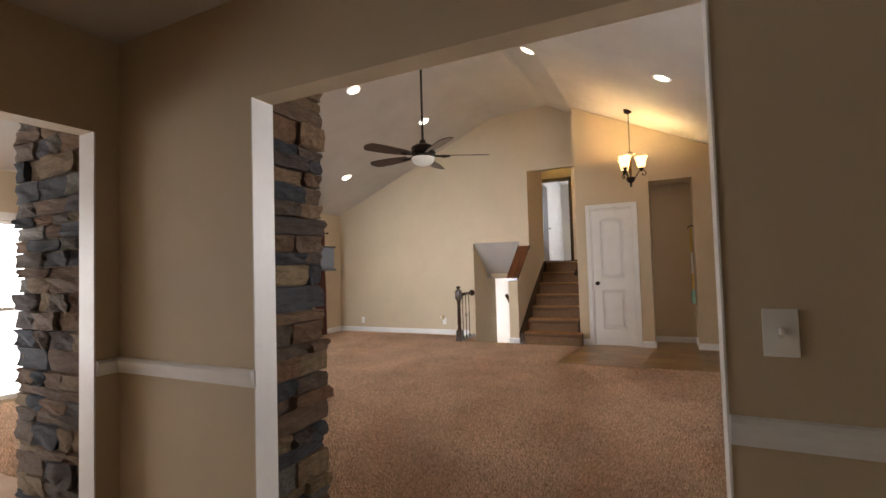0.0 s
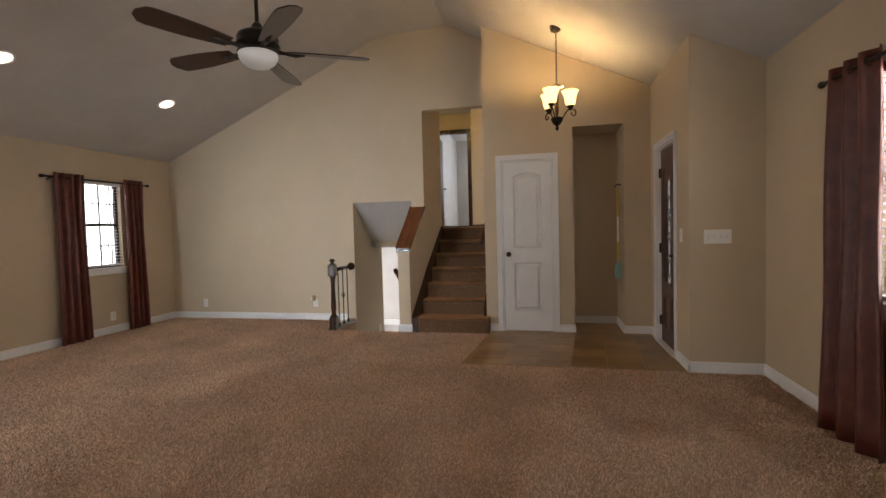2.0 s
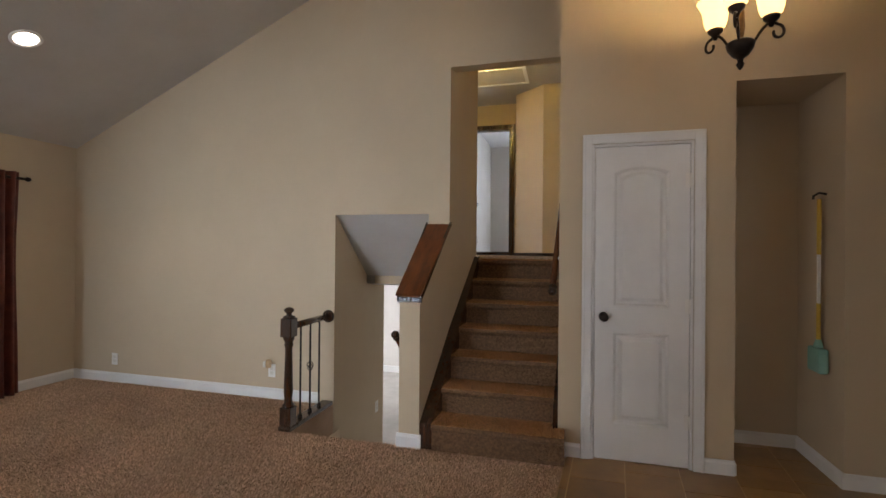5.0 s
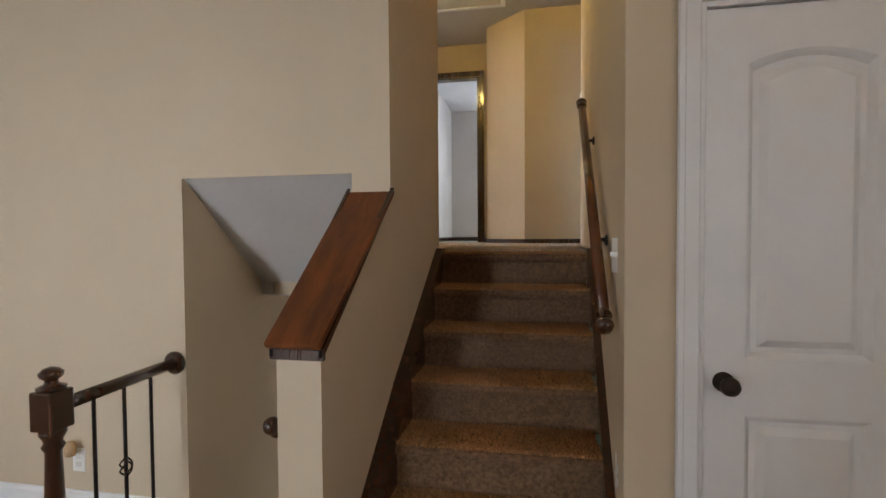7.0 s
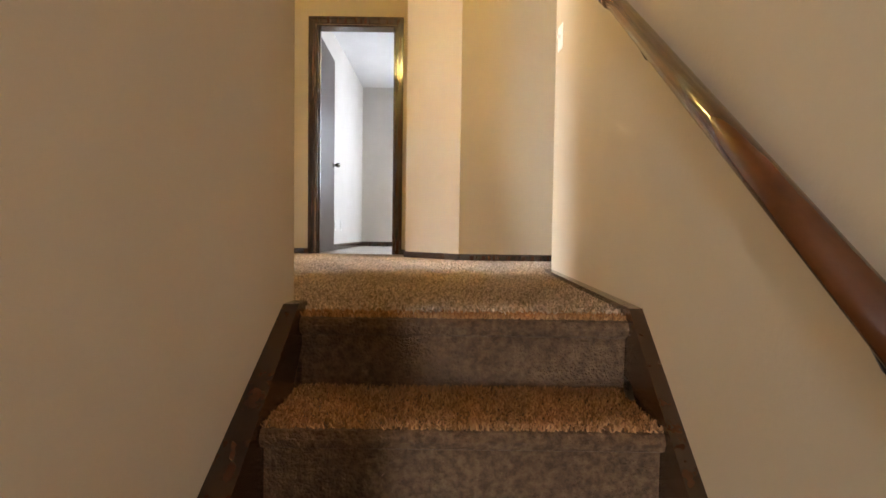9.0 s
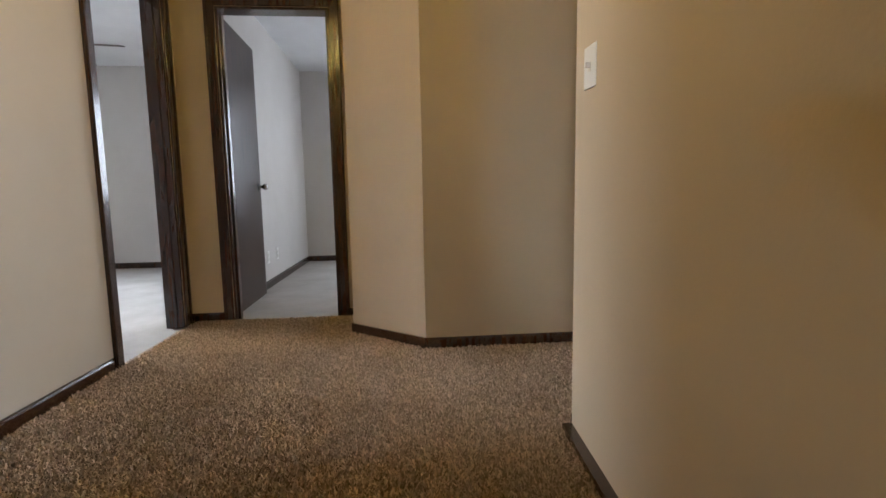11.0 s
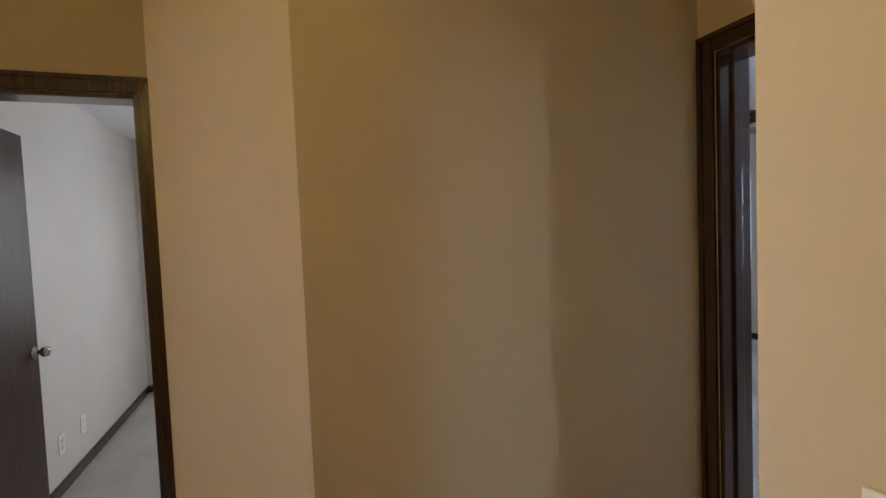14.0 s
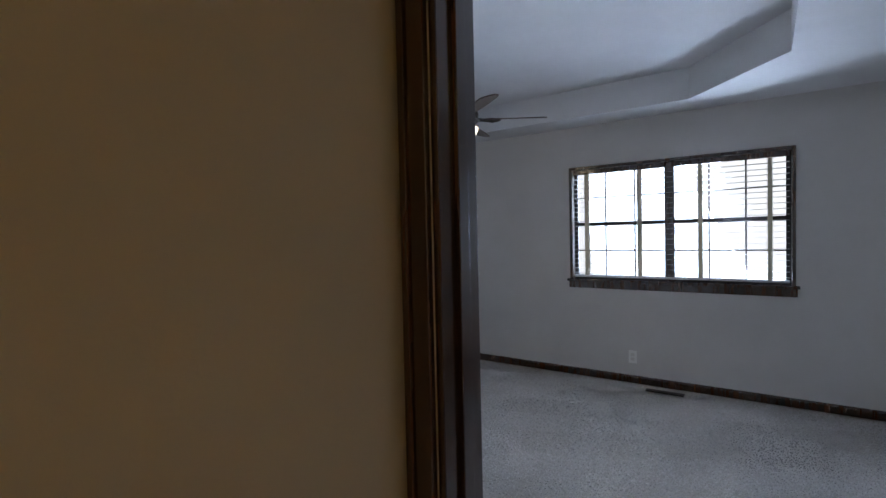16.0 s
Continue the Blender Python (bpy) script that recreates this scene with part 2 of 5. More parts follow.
def lathe(profile, steps=20, m=None):
    """A turned shape from (radius, height) rows."""
    bm = bmesh.new()
    rings = []
    for r, z in profile:
        ring = []
        for i in range(steps):
            a = 2 * math.pi * i / steps
            v = Vector((max(r, 0.0005) * math.cos(a), max(r, 0.0005) * math.sin(a), z))
            ring.append(bm.verts.new(m @ v if m else v))
        rings.append(ring)
    for a, b in zip(rings, rings[1:]):
        for i in range(steps):
            bm.faces.new((a[i - 1], a[i], b[i], b[i - 1]))
    bm.faces.new(rings[0][::-1])
    bm.faces.new(rings[-1])
    return bm


def tube(points, radius, steps=8):
    """A round bar along points; radius is one number or one for each point."""
    bm = bmesh.new()
    pts = [Vector(p) for p in points]
    rad = radius if isinstance(radius, (list, tuple)) else [radius] * len(pts)
    rings = []
    side = None
    for i, p in enumerate(pts):
        d = (pts[min(i + 1, len(pts) - 1)] - pts[max(i - 1, 0)]).normalized()
        if side is None:
            side = d.orthogonal().normalized()
        side = (side - d * side.dot(d)).normalized()
        up = d.cross(side)
        rings.append([bm.verts.new(p + rad[i] * (math.cos(2 * math.pi * k / steps) * side + math.sin(2 * math.pi * k / steps) * up)) for k in range(steps)])
    for a, b in zip(rings, rings[1:]):
        for k in range(steps):
            bm.faces.new((a[k - 1], a[k], b[k], b[k - 1]))
    bm.faces.new(rings[0][::-1])
    bm.faces.new(rings[-1])
    return bm


def wall_mesh(axis, t0, t1, a0, a1, z0, z1, holes=()):
    """A wall across axis from t0 to t1, along the other one from a0 to a1, with holes (b0, b1, w0, w1) cut through."""
    aa = sorted({a0, a1, *[h for o in holes for h in o[:2]]})
    zz = sorted({z0, z1, *[h for o in holes for h in o[2:]]})
    aa = [a for a in aa if a0 <= a <= a1]
    zz = [z for z in zz if z0 <= z <= z1]
    solid = {}
    for i in range(len(aa) - 1):
        for j in range(len(zz) - 1):
            ca, cz = (aa[i] + aa[i + 1]) / 2, (zz[j] + zz[j + 1]) / 2
            solid[i, j] = not any(o[0] < ca < o[1] and o[2] < cz < o[3] for o in holes)
    bm = bmesh.new()
    memo = {}

    def v(t, a, z):
        p = (t, a, z) if axis == "x" else (a, t, z)
        if p not in memo:
            memo[p] = bm.verts.new(p)
        return memo[p]

    for (i, j), full in solid.items():
        if not full:
            continue
        A, B, C, D = aa[i], aa[i + 1], zz[j], zz[j + 1]
        for t in (t0, t1):
            bm.faces.new((v(t, A, C), v(t, B, C), v(t, B, D), v(t, A, D)))
        for di, dj, p, q in ((-1, 0, (A, C), (A, D)), (1, 0, (B, C), (B, D)), (0, -1, (A, C), (B, C)), (0, 1, (A, D), (B, D))):
            if not solid.get((i + di, j + dj), False):
                bm.faces.new((v(t0, *p), v(t0, *q), v(t1, *q), v(t1, *p)))
    return bm


def wall(name, axis, t0, t1, a0, a1, z0, z1, holes=(), mat=None, label="smooth beige painted drywall wall"):
    return structure(name, wall_mesh(axis, t0, t1, a0, a1, z0, z1, holes), mat or PAINT, label, "wall")


# ---- plan ----
H = 1.26            # height of the upper landing
RISE = H / 7
FAR = 7.885         # living-room side of the far wall
CLO = 7.40          # face of the closet wall
SL = -1.485         # left side of the flight at its foot
R1 = 7.24           # first riser
RUN = 0.228
R7 = R1 + 6 * RUN
WEST, EAST = -5.49, 1.80
END = 14.4          # far wall of the side bedroom
MX = 4.22          # window wall of the master bedroom


def right_side(y):
    """x of the wall right of the flight, which stands a little out of square."""
    return -0.63 + 0.15 * (y - CLO) / 2.48


def left_side(y):
    """x of the wall left of the flight, as much out of square."""
    return SL + 0.038 * (y - R1)


def ceiling_at(x):
    for (xa, za), (xb, zb) in zip(PROFILE, PROFILE[1:]):
        if xa <= x <= xb:
            return za + (zb - za) * (x - xa) / (xb - xa)


# floors
structure("floor_living", box(WEST, EAST, 1.52, 7.25, -0.25, 0), CARPET, "tan plush carpet with vacuum marks", "floor")
wing = bmesh.new()
add_box(wing, WEST, -2.53, 7.25, FAR, -0.25, 0)
add_box(wing, -1.67, 1.36, 7.25, 8.0, -0.25, 0)
structure("floor_living_end", wing, CARPET, "tan plush carpet along the far wall", "floor")
structure("floor_dining", box(WEST, 2.6, -3.0, 1.52, -0.25, 0), CARPET, "tan carpet of the dining area", "floor")
structure("floor_landing", box(-2.45, 0.47, R7 + 0.06, 11.60, H - 0.25, H), CARPET_DARK, "brown frieze carpet of the upstairs hall", "floor")
structure("floor_side_bedroom", box(-6.2, -2.45, 8.55, END + 0.1, H - 0.25, H - 0.004), CARPET_GREY, "pale grey bedroom carpet", "floor")
structure("floor_bedroom", box(-2.40, 0.5, 11.60, 14.7, H - 0.25, H - 0.005), CARPET_GREY, "pale grey carpet of the second bedroom", "floor")
structure("floor_master", box(0.47, MX + 0.1, 8.2, 14.6, H - 0.25, H - 0.004), CARPET_GREY, "pale grey bedroom carpet with vacuum marks", "floor")
structure("floor_lower", box(-6.0, -1.0, 8.8, 14.1, -1.5, -1.26), CARPET_GREY, "pale carpet of the lower level", "floor")

# living room
PROFILE = [(WEST - 0.12, 2.31), (-2.30, 3.765), (-2.12, 3.832), (-1.90, 3.868), (-1.15, 3.906), (-1.08, 3.885), (-0.64, 3.64), (1.32, 2.735), (1.92, 2.46)]
structure("ceiling_living", prism(PROFILE + [(1.92, 4.4), (WEST - 0.12, 4.4)], "y", 1.60, 8.0), CEIL, "vaulted off-white ceiling with soft ridge", "ceiling")
wall("wall_west", "x", WEST - 0.12, WEST, -3.1, 8.0, -0.25, 2.5, [(6.3, 7.02, 0.86, 1.98), (-1.2, 2.8, 0.02, 1.85)])
wall("wall_far", "y", FAR, FAR + 0.12, WEST, SL - 0.11, -0.25, 4.1, [(-2.525, -1.68, -1, 1.72)])
wall("wall_far_header", "y", FAR, FAR + 0.12, SL - 0.019, right_side(FAR), 2.83, 4.1)
wall("wall_closet", "y", CLO, CLO + 0.11, -0.63, 1.36, 0, 3.9, [(-0.425, 0.175, -1, 2.04), (0.40, 0.955, -1, 2.383)])
structure("wall_stair_right", prism([(-0.63 + 0.006, CLO + 0.11), (-0.48, 9.88), (-0.37, 9.88), (-0.52, CLO + 0.11)], "z", -0.25, 3.9), PAINT, "beige painted wall beside the carpeted flight", "wall")
wall("wall_alcove_back", "y", 7.97, 8.07, 0.30, 1.085, 0, 2.6)
wall("wall_alcove_left", "x", 0.30, 0.40, CLO + 0.11, 7.97, 0, 2.6)
wall("wall_alcove_right", "x", 0.955, 1.085, CLO + 0.11, 7.97, 0, 2.6)
structure("ceiling_alcove", box(0.30, 1.085, CLO + 0.11, 8.0, 2.384, 2.5), PAINT, "beige painted ceiling of the niche", "ceiling")
wall("wall_closet_back", "y", 8.2, 8.3, -0.44, 0.3, 0, 2.6)
wall("wall_entry", "x", 1.24, 1.36, 5.99, CLO, 0, 3.3, [(6.42, 7.12, -1, 2.02)])
wall("wall_entry_return", "y", 5.99, 6.10, 1.36, EAST + 0.12, 0, 3.0)
wall("wall_east", "x", EAST, EAST + 0.12, 1.63, 5.99, 0, 2.9, [(3.1, 4.72, 0.80, 2.04)])
wall("wall_opening", "y", 1.52, 1.63, -1.87, 2.6, 0, 4.1, [(-0.938, 0.742, -1, 1.972)])
wall("wall_header_west", "y", 1.52, 1.62, WEST, -1.99, 2.42, 4.1)
# dining
wall("wall_dining_left", "x", -1.99, -1.87, -3.0, 1.63, 0, 4.1, [(-0.6, 1.41, -1, 1.94)])
wall("wall_dining_right", "x", 2.5, 2.6, -3.0, 1.52, 0, 2.5)
wall("wall_dining_back", "y", -3.1, -3.0, WEST, 2.6, 0, 2.5, [(-5.4, -4.5, 0.1, 2.05)])
structure("ceiling_dining", box(WEST - 0.12, 2.6, -3.1, 1.519, 2.42, 2.6), CEIL, "flat off-white ceiling of the dining area", "ceiling")

# upper floor
structure("wall_stair_left", prism([(SL - 0.019, FAR), (left_side(8.65), 8.65), (SL - 0.11, 8.65), (SL - 0.11, FAR)], "z", -1.3, 4.1), PAINT, "beige painted wall along the carpeted flight", "wall")
wall("wall_landing_south", "y", 8.55, 8.65, -2.44, SL - 0.11, H - 0.25, 3.7)
wall("wall_landing_west", "x", -2.55, -2.44, 8.55, 11.58, H - 0.01, 3.7, [(10.77, 11.46, H - 1, H + 2.03)])
wall("wall_landing_north", "y", 11.58, 11.69, -2.55, -1.345, H - 0.01, 3.7, [(-2.175, -1.47, H - 1, H + 2.015)])
wall("wall_return", "x", -1.345, -1.24, 11.20, 11.69, H - 0.01, 3.7)
structure("wall_chamfer", prism([(-1.345, 11.175), (-0.93, 10.815), (-0.86, 10.885), (-1.24, 11.22), (-1.345, 11.2)], "z", H - 0.01, 3.7), PAINT, "angled beige painted wall", "wall")
wall("wall_hall_north", "y", 10.815, 10.92, -0.93, 0.462, H - 0.01, 3.7)
wall("wall_hall_south", "y", 9.77, 9.88, -0.37, 0.462, H - 0.01, 3.7)
wall("wall_hall_east", "x", 0.462, 0.60, 8.2, 14.7, H - 0.01, 3.95, [(9.96, 10.745, H - 1, H + 2.03)])
structure("ceiling_hall", box(-2.54, 0.462, FAR + 0.12, 11.69, 3.66, 3.8), CEIL, "off-white ceiling of the upstairs hall", "ceiling")
# master bedroom
WHITE_WALL = "pale grey painted bedroom wall"
wall("wall_master_east", "x", MX, MX + 0.12, 8.2, 14.6, H - 0.01, 3.95, [(10.07, 11.785, 2.20, 3.25)], BEDPAINT, WHITE_WALL)
wall("wall_master_north", "y", 14.5, 14.6, 0.60, MX, H - 0.01, 3.95, (), BEDPAINT, WHITE_WALL)
wall("wall_master_south", "y", 8.2, 8.3, 0.60, MX, H - 0.01, 3.95, (), BEDPAINT, WHITE_WALL)
wall("wall_master_lining", "x", 0.601, 0.608, 8.3, 14.5, H, 3.66, [(9.89, 10.815, H - 1, H + 2.1)], BEDPAINT, WHITE_WALL)
tray = bmesh.new()
OUTER = [(0.60, 8.2), (MX, 8.2), (MX, 14.6), (0.60, 14.6)]
OCT = [(1.65, 10.72), (2.36, 10.11), (3.12, 10.11), (3.83, 10.72), (3.83, 13.39), (3.12, 14.0), (2.36, 14.0), (1.65, 13.39)]
vo = [tray.verts.new((*p, 3.66)) for p in OUTER]
vi = [tray.verts.new((*p, 3.66)) for p in OCT]
vt = [tray.verts.new((*p, 3.90)) for p in OCT]
for q in ((vo[0], vo[1], vi[3], vi[2], vi[1], vi[0]), (vo[1], vo[2], vi[5], vi[4], vi[3]), (vo[2], vo[3], vi[7], vi[6], vi[5]), (vo[3], vo[0], vi[0], vi[7])):
    tray.faces.new(q)
for i in range(8):
    tray.faces.new((vi[i - 1], vi[i], vt[i], vt[i - 1]))
tray.faces.new(vt)
structure("ceiling_master", tray, CEILW, "white ceiling with an octagonal raised tray", "ceiling")
structure("roof_master", box(0.462, MX + 0.12, 8.2, 14.6, 3.95, 4.1), CEIL, "flat cover over the bedroom ceiling", "ceiling")
# bedrooms
wall("wall_bedroom_west", "x", -2.39, -2.28, 11.69, 14.7, H - 0.01, 3.7, (), BEDPAINT, WHITE_WALL)
wall("wall_bedroom_north", "y", 14.59, 14.70, -2.28, 0.462, H - 0.01, 3.7, [(-1.1, 0.2, 2.1, 3.3)], BEDPAINT, WHITE_WALL)
wall("wall_bedroom_south", "y", 11.69, 11.79, -1.35, 0.462, H - 0.01, 3.7, (), BEDPAINT, WHITE_WALL)
structure("ceiling_bedroom", box(-2.39, 0.572, 11.69, 14.7, 3.66, 3.8), CEILW, "off-white bedroom ceiling", "ceiling")
wall("wall_side_bedroom_west", "x", -6.12, -6.0, 8.6, END + 0.1, H - 0.01, 3.7, [(11.9, 13.6, 2.1, 3.3)], BEDPAINT, WHITE_WALL)
wall("wall_side_bedroom_south", "y", 8.6, 8.7, -6.0, -2.55, H - 0.01, 3.7, (), BEDPAINT, WHITE_WALL)
wall("wall_side_bedroom_north", "y", END, END + 0.1, -6.0, -2.39, H - 0.01, 3.7, (), BEDPAINT, WHITE_WALL)
structure("ceiling_side_bedroom", box(-6.12, -2.54, 8.6, END + 0.1, 3.661, 3.8), CEILW, "off-white bedroom ceiling", "ceiling")
# lower level
wall("wall_lower_flight", "x", -2.635, -2.525, FAR + 0.12, 9.0, -1.5, 1.9)
wall("wall_lower_south", "y", 8.9, 9.0, -5.6, -2.635, -1.5, 1.0)
wall("wall_lower_far", "y", 13.6, 13.7, -5.6, -1.0, -1.5, 1.0, (), BEDPAINT, "white painted wall of the lower level")
# the hole is made up, an opening for the added lower lamp
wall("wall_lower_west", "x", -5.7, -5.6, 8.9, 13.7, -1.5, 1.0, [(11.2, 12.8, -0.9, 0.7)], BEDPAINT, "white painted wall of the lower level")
wall("wall_lower_east", "x", -1.4, -1.3, 8.84, 13.7, -1.5, 1.0, (), BEDPAINT, "white painted wall of the lower level")
structure("ceiling_lower_flight", prism([(FAR + 0.013, 1.643), (FAR + 0.013, 1.718), (FAR + 0.118, 1.718), (FAR + 0.124, 1.80), (9.0, 1.09), (9.0, 0.976), (8.67, 0.988)], "x", -2.524, SL - 0.196), CEIL, "sloping soffit over the lower stairs", "ceiling")
wall("wall_far_lintel", "y", FAR, FAR + 0.012, -2.525, -1.68, 1.643, 1.72)
structure("ceiling_lower", box(-5.7, -1.3, 9.0, 13.7, 0.976, 1.005), CEILW, "white ceiling of the lower level", "ceiling")
structure("baseboard_lower", box(-5.6, -1.4, 13.575, 13.6, -1.26, -1.13), TRIM, "white baseboard", "baseboard")

# flights
stairs = thing("staircase", "straight flight of seven steps in brown plush carpet", "stairs", kind="structure")
for i in range(7):
    y0 = R1 + i * RUN
    z1 = (i + 1) * RISE
    pts = [(y0, i * RISE - 0.01 if i else 0), (y0, z1 - 0.05), (y0 - 0.018, z1 - 0.04), (y0 - 0.026, z1 - 0.022), (y0 - 0.018, z1 - 0.006), (y0 + 0.005, z1), (y0 + RUN + 0.02, z1), (y0 + RUN + 0.02, i * RISE - 0.01 if i else 0)]
    part("step", prism(pts, "x", left_side(y0) + 0.036, right_side(y0) - 0.034), CARPET_STEP_SHADED, stairs)
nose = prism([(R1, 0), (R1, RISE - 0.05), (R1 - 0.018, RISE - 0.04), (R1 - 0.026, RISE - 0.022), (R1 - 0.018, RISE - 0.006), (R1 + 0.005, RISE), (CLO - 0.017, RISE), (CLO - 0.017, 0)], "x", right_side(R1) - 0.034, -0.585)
part("step_end", nose, CARPET_STEP_SHADED, stairs)
part("core", prism([(R1 + 0.01, 0), (R1 + 6 * RUN + 0.03, 6 * RISE), (R7 + 0.06, H - 0.03), (R7 + 0.06, 0)], "x", SL + 0.05, right_side(R1) - 0.04), CARPET_STEP_SHADED, stairs)
lower = thing("staircase_lower", "carpeted flight leading down to the lower level", "stairs", kind="structure")
for i in range(6):
    y0 = 7.25 + i * RUN
    part("step", box(-2.525, SL - 0.115, y0, y0 + RUN + 0.03, -1.5, -(i + 1) * RISE, 0.012), CARPET_DARK, lower)


def skirt(name, x0, x1, side, end, begin=0.0):
    up = 0.020
    rise = begin * (H + 0.04 - RISE) / (R7 - 0.03 - R1)
    pts = [(R1 + 0.01 + begin, 0), (R1 + 0.01 + begin, RISE + up - 0.03 + rise), (R7 - 0.02, H + up + 0.01), (end, H + up + 0.01), (end, H - 0.02), (R7 - 0.05, H - 0.15), (R1 + 0.25, 0)]
    bm = prism(pts, "x", x0, x1)
    for v in bm.verts:
        v.co.x += side(v.co.y)
    return structure(name, bm, WOOD, "dark-stained skirt board beside the carpeted steps", "trim")


skirt("skirt_board_left", -0.055, 0.035, left_side, 8.65)
skirt("skirt_board_right", -0.033, 0.002, right_side, 9.88, CLO - R1)

# half wall with its sloping cap
def tapered(bm):
    """The half wall narrows a little towards its free end."""
    for v in bm.verts:
        if v.co.x > -1.6:
            v.co.x -= 0.036 * max(0, (FAR - v.co.y) / (FAR - R1))
    return bm


structure("half_wall", tapered(prism([(R1, 0), (R1, 1.03), (FAR, 1.545), (FAR, 0)], "x", -1.685, SL - 0.018)), PAINT, "beige half wall between the two flights", "wall")
cap = bmesh.new()
d = Vector((0, FAR - 0.004 - (R1 - 0.07), 0.545)).normalized()
n = Vector((0, -d.z, d.y))
a, b = Vector((0, R1 - 0.03, 0.985 + 0.045 * d.z / d.y)), Vector((0, FAR - 0.004, 0.985 + d.z / d.y * (FAR - R1 + 0.071)))
for x0, x1, o0, o1 in ((-1.70, SL + 0.002, 0.012, 0.034),):
    q = [a + n * o0, b + n * o0, b + n * o1, a + n * o1]
    q[1].y = q[2].y = FAR - 0.004
    vs = [cap.verts.new((x, p.y, p.z)) for x in (x0, x1) for p in q]
    for f in ((0, 1, 2, 3), (4, 5, 6, 7), (0, 1, 5, 4), (1, 2, 6, 5), (2, 3, 7, 6), (3, 0, 4, 7)):
        cap.faces.new([vs[i] for i in f])
bmesh.ops.recalc_face_normals(cap, faces=cap.faces[:])
bmesh.ops.bevel(cap, geom=cap.edges[:], offset=0.004, segments=2, affect="EDGES", profile=0.5)
capt = thing("wall_cap", "sloping cherry-stained wooden cap on the half wall", "trim", kind="structure")
part("board", tapered(cap), CAPWOOD, capt)
for x0, x1 in ((-1.699, -1.686), (SL - 0.017, SL - 0.001)):
    part("moulding", tapered(prism([(R1 - 0.018, 0.999), (R1 - 0.018, 1.028), (FAR - 0.004, 1.575), (FAR - 0.004, 1.546)], "x", x0, x1)), WOOD, capt)
part("front_moulding", box(-1.699, SL - 0.037, R1 - 0.018, R1 - 0.001, 0.99, 1.026, 0.003), WOOD, capt)


def baseboard(axis, face, side, a0, a1, z=0.0, h=0.095, t=0.015, mat=None, label="white profiled baseboard"):
    """A board with a stepped top along a wall face; side is +1 or -1 for the way it stands out."""
    f = face
    prof = [(f, z), (f + side * t, z), (f + side * t, z + h * 0.78), (f + side * t * 0.55, z + h * 0.9), (f + side * t * 0.45, z + h), (f, z + h)]
    if axis == "x":
        bm = prism(prof, "y", a0, a1)
    else:
        bm = prism(prof, "x", a0, a1)
    return structure("baseboard", bm, mat or TRIM, label, "baseboard")


baseboard("x", WEST, 1, 2.9, FAR)
baseboard("y", FAR, -1, WEST, -2.66)
baseboard("y", CLO, -1, -0.628, -0.487)
baseboard("y", CLO, -1, 0.238, 0.40)
baseboard("x", 0.40, 1, CLO, 7.97)
baseboard("y", 7.97, -1, 0.40, 0.955)
baseboard("x", 0.955, -1, CLO - 0.015, 7.97)
baseboard("y", CLO, -1, 0.955, 1.24)
baseboard("x", 1.24, -1, 5.975, 6.36)
baseboard("x", 1.24, -1, 7.18, CLO - 0.015)
baseboard("y", 5.99, -1, 1.225, EAST)
baseboard("x", EAST, -1, 1.63, 5.99)
baseboard("y", R1, -1, -1.70, SL - 0.04)
baseboard("y", 1.52, -1, 0.742, 2.5)
baseboard("y", 1.52, -1, -1.87, -0.938)
DK = "dark-stained low baseboard"
for ax, f, s, a0, a1 in (("x", -2.44, 1, 8.65, 10.71), ("y", 11.58, -1, -2.44, -2.235), ("x", -2.44, 1, 11.52, 11.58), ("y", 11.58, -1, -1.41, -1.345), ("y", 10.815, -1, -0.93, 0.462), ("x", -1.345, -1, 11.175, 11.58), ("y", 9.88, 1, -0.48, 0.462), ("y", 8.65, 1, -2.44, SL)):
    baseboard(ax, f, s, a0, a1, H, 0.062, 0.012, WOOD, DK)
chb = prism([(-1.345, 11.175), (-0.93, 10.815), (-0.934, 10.802), (-1.357, 11.168)], "z", H, H + 0.062)
structure("baseboard", chb, WOOD, DK, "baseboard")
for ax, f, s, a0, a1 in (("x", MX, -1, 8.3, 13.8), ("y", 14.5, -1, 0.608, MX), ("x", -2.28, 1, 11.69, 14.59), ("y", 14.59, -1, -2.28, 0.46), ("y", END, -1, -6.0, -2.39)):
    baseboard(ax, f, s, a0, a1, H, 0.07, 0.012, WOOD, DK)

# chair rail of the dining area
for a0, a1, axis, f, s in ((-1.87, -0.938, "y", 1.52, -1), (0.742, 2.5, "y", 1.52, -1), (1.41, 1.52, "x", -1.87, 1), (-3.0, -0.6, "x", -1.87, 1)):
    prof = [(f, 0.76), (f + s * 0.010, 0.76), (f + s * 0.014, 0.78), (f + s * 0.022, 0.80), (f + s * 0.026, 0.82), (f + s * 0.016, 0.83), (f, 0.833)]
    structure("chair_rail", prism(prof, "y" if axis == "x" else "x", a0, a1), TRIM, "white moulded chair rail", "trim")
# white linings of the two openings
lin = bmesh.new()
add_box(lin, -0.938, -0.932, 1.517, 1.633, 0, 1.972)
add_box(lin, 0.736, 0.742, 1.517, 1.633, 0, 1.972)
structure("opening_lining", lin, TRIM, "white corner lining of the wide opening", "trim")
lin = bmesh.new()
add_box(lin, -1.993, -1.867, 1.402, 1.41, 0, 1.94)
structure("opening_lining_left", lin, TRIM, "white corner lining of the side opening", "trim")

# ground outside
structure("ground", box(-400, 400, -400, 400, -3.0, -2.9), GRASS, "lawn round the house", "ground")

# ---- doors and windows ----


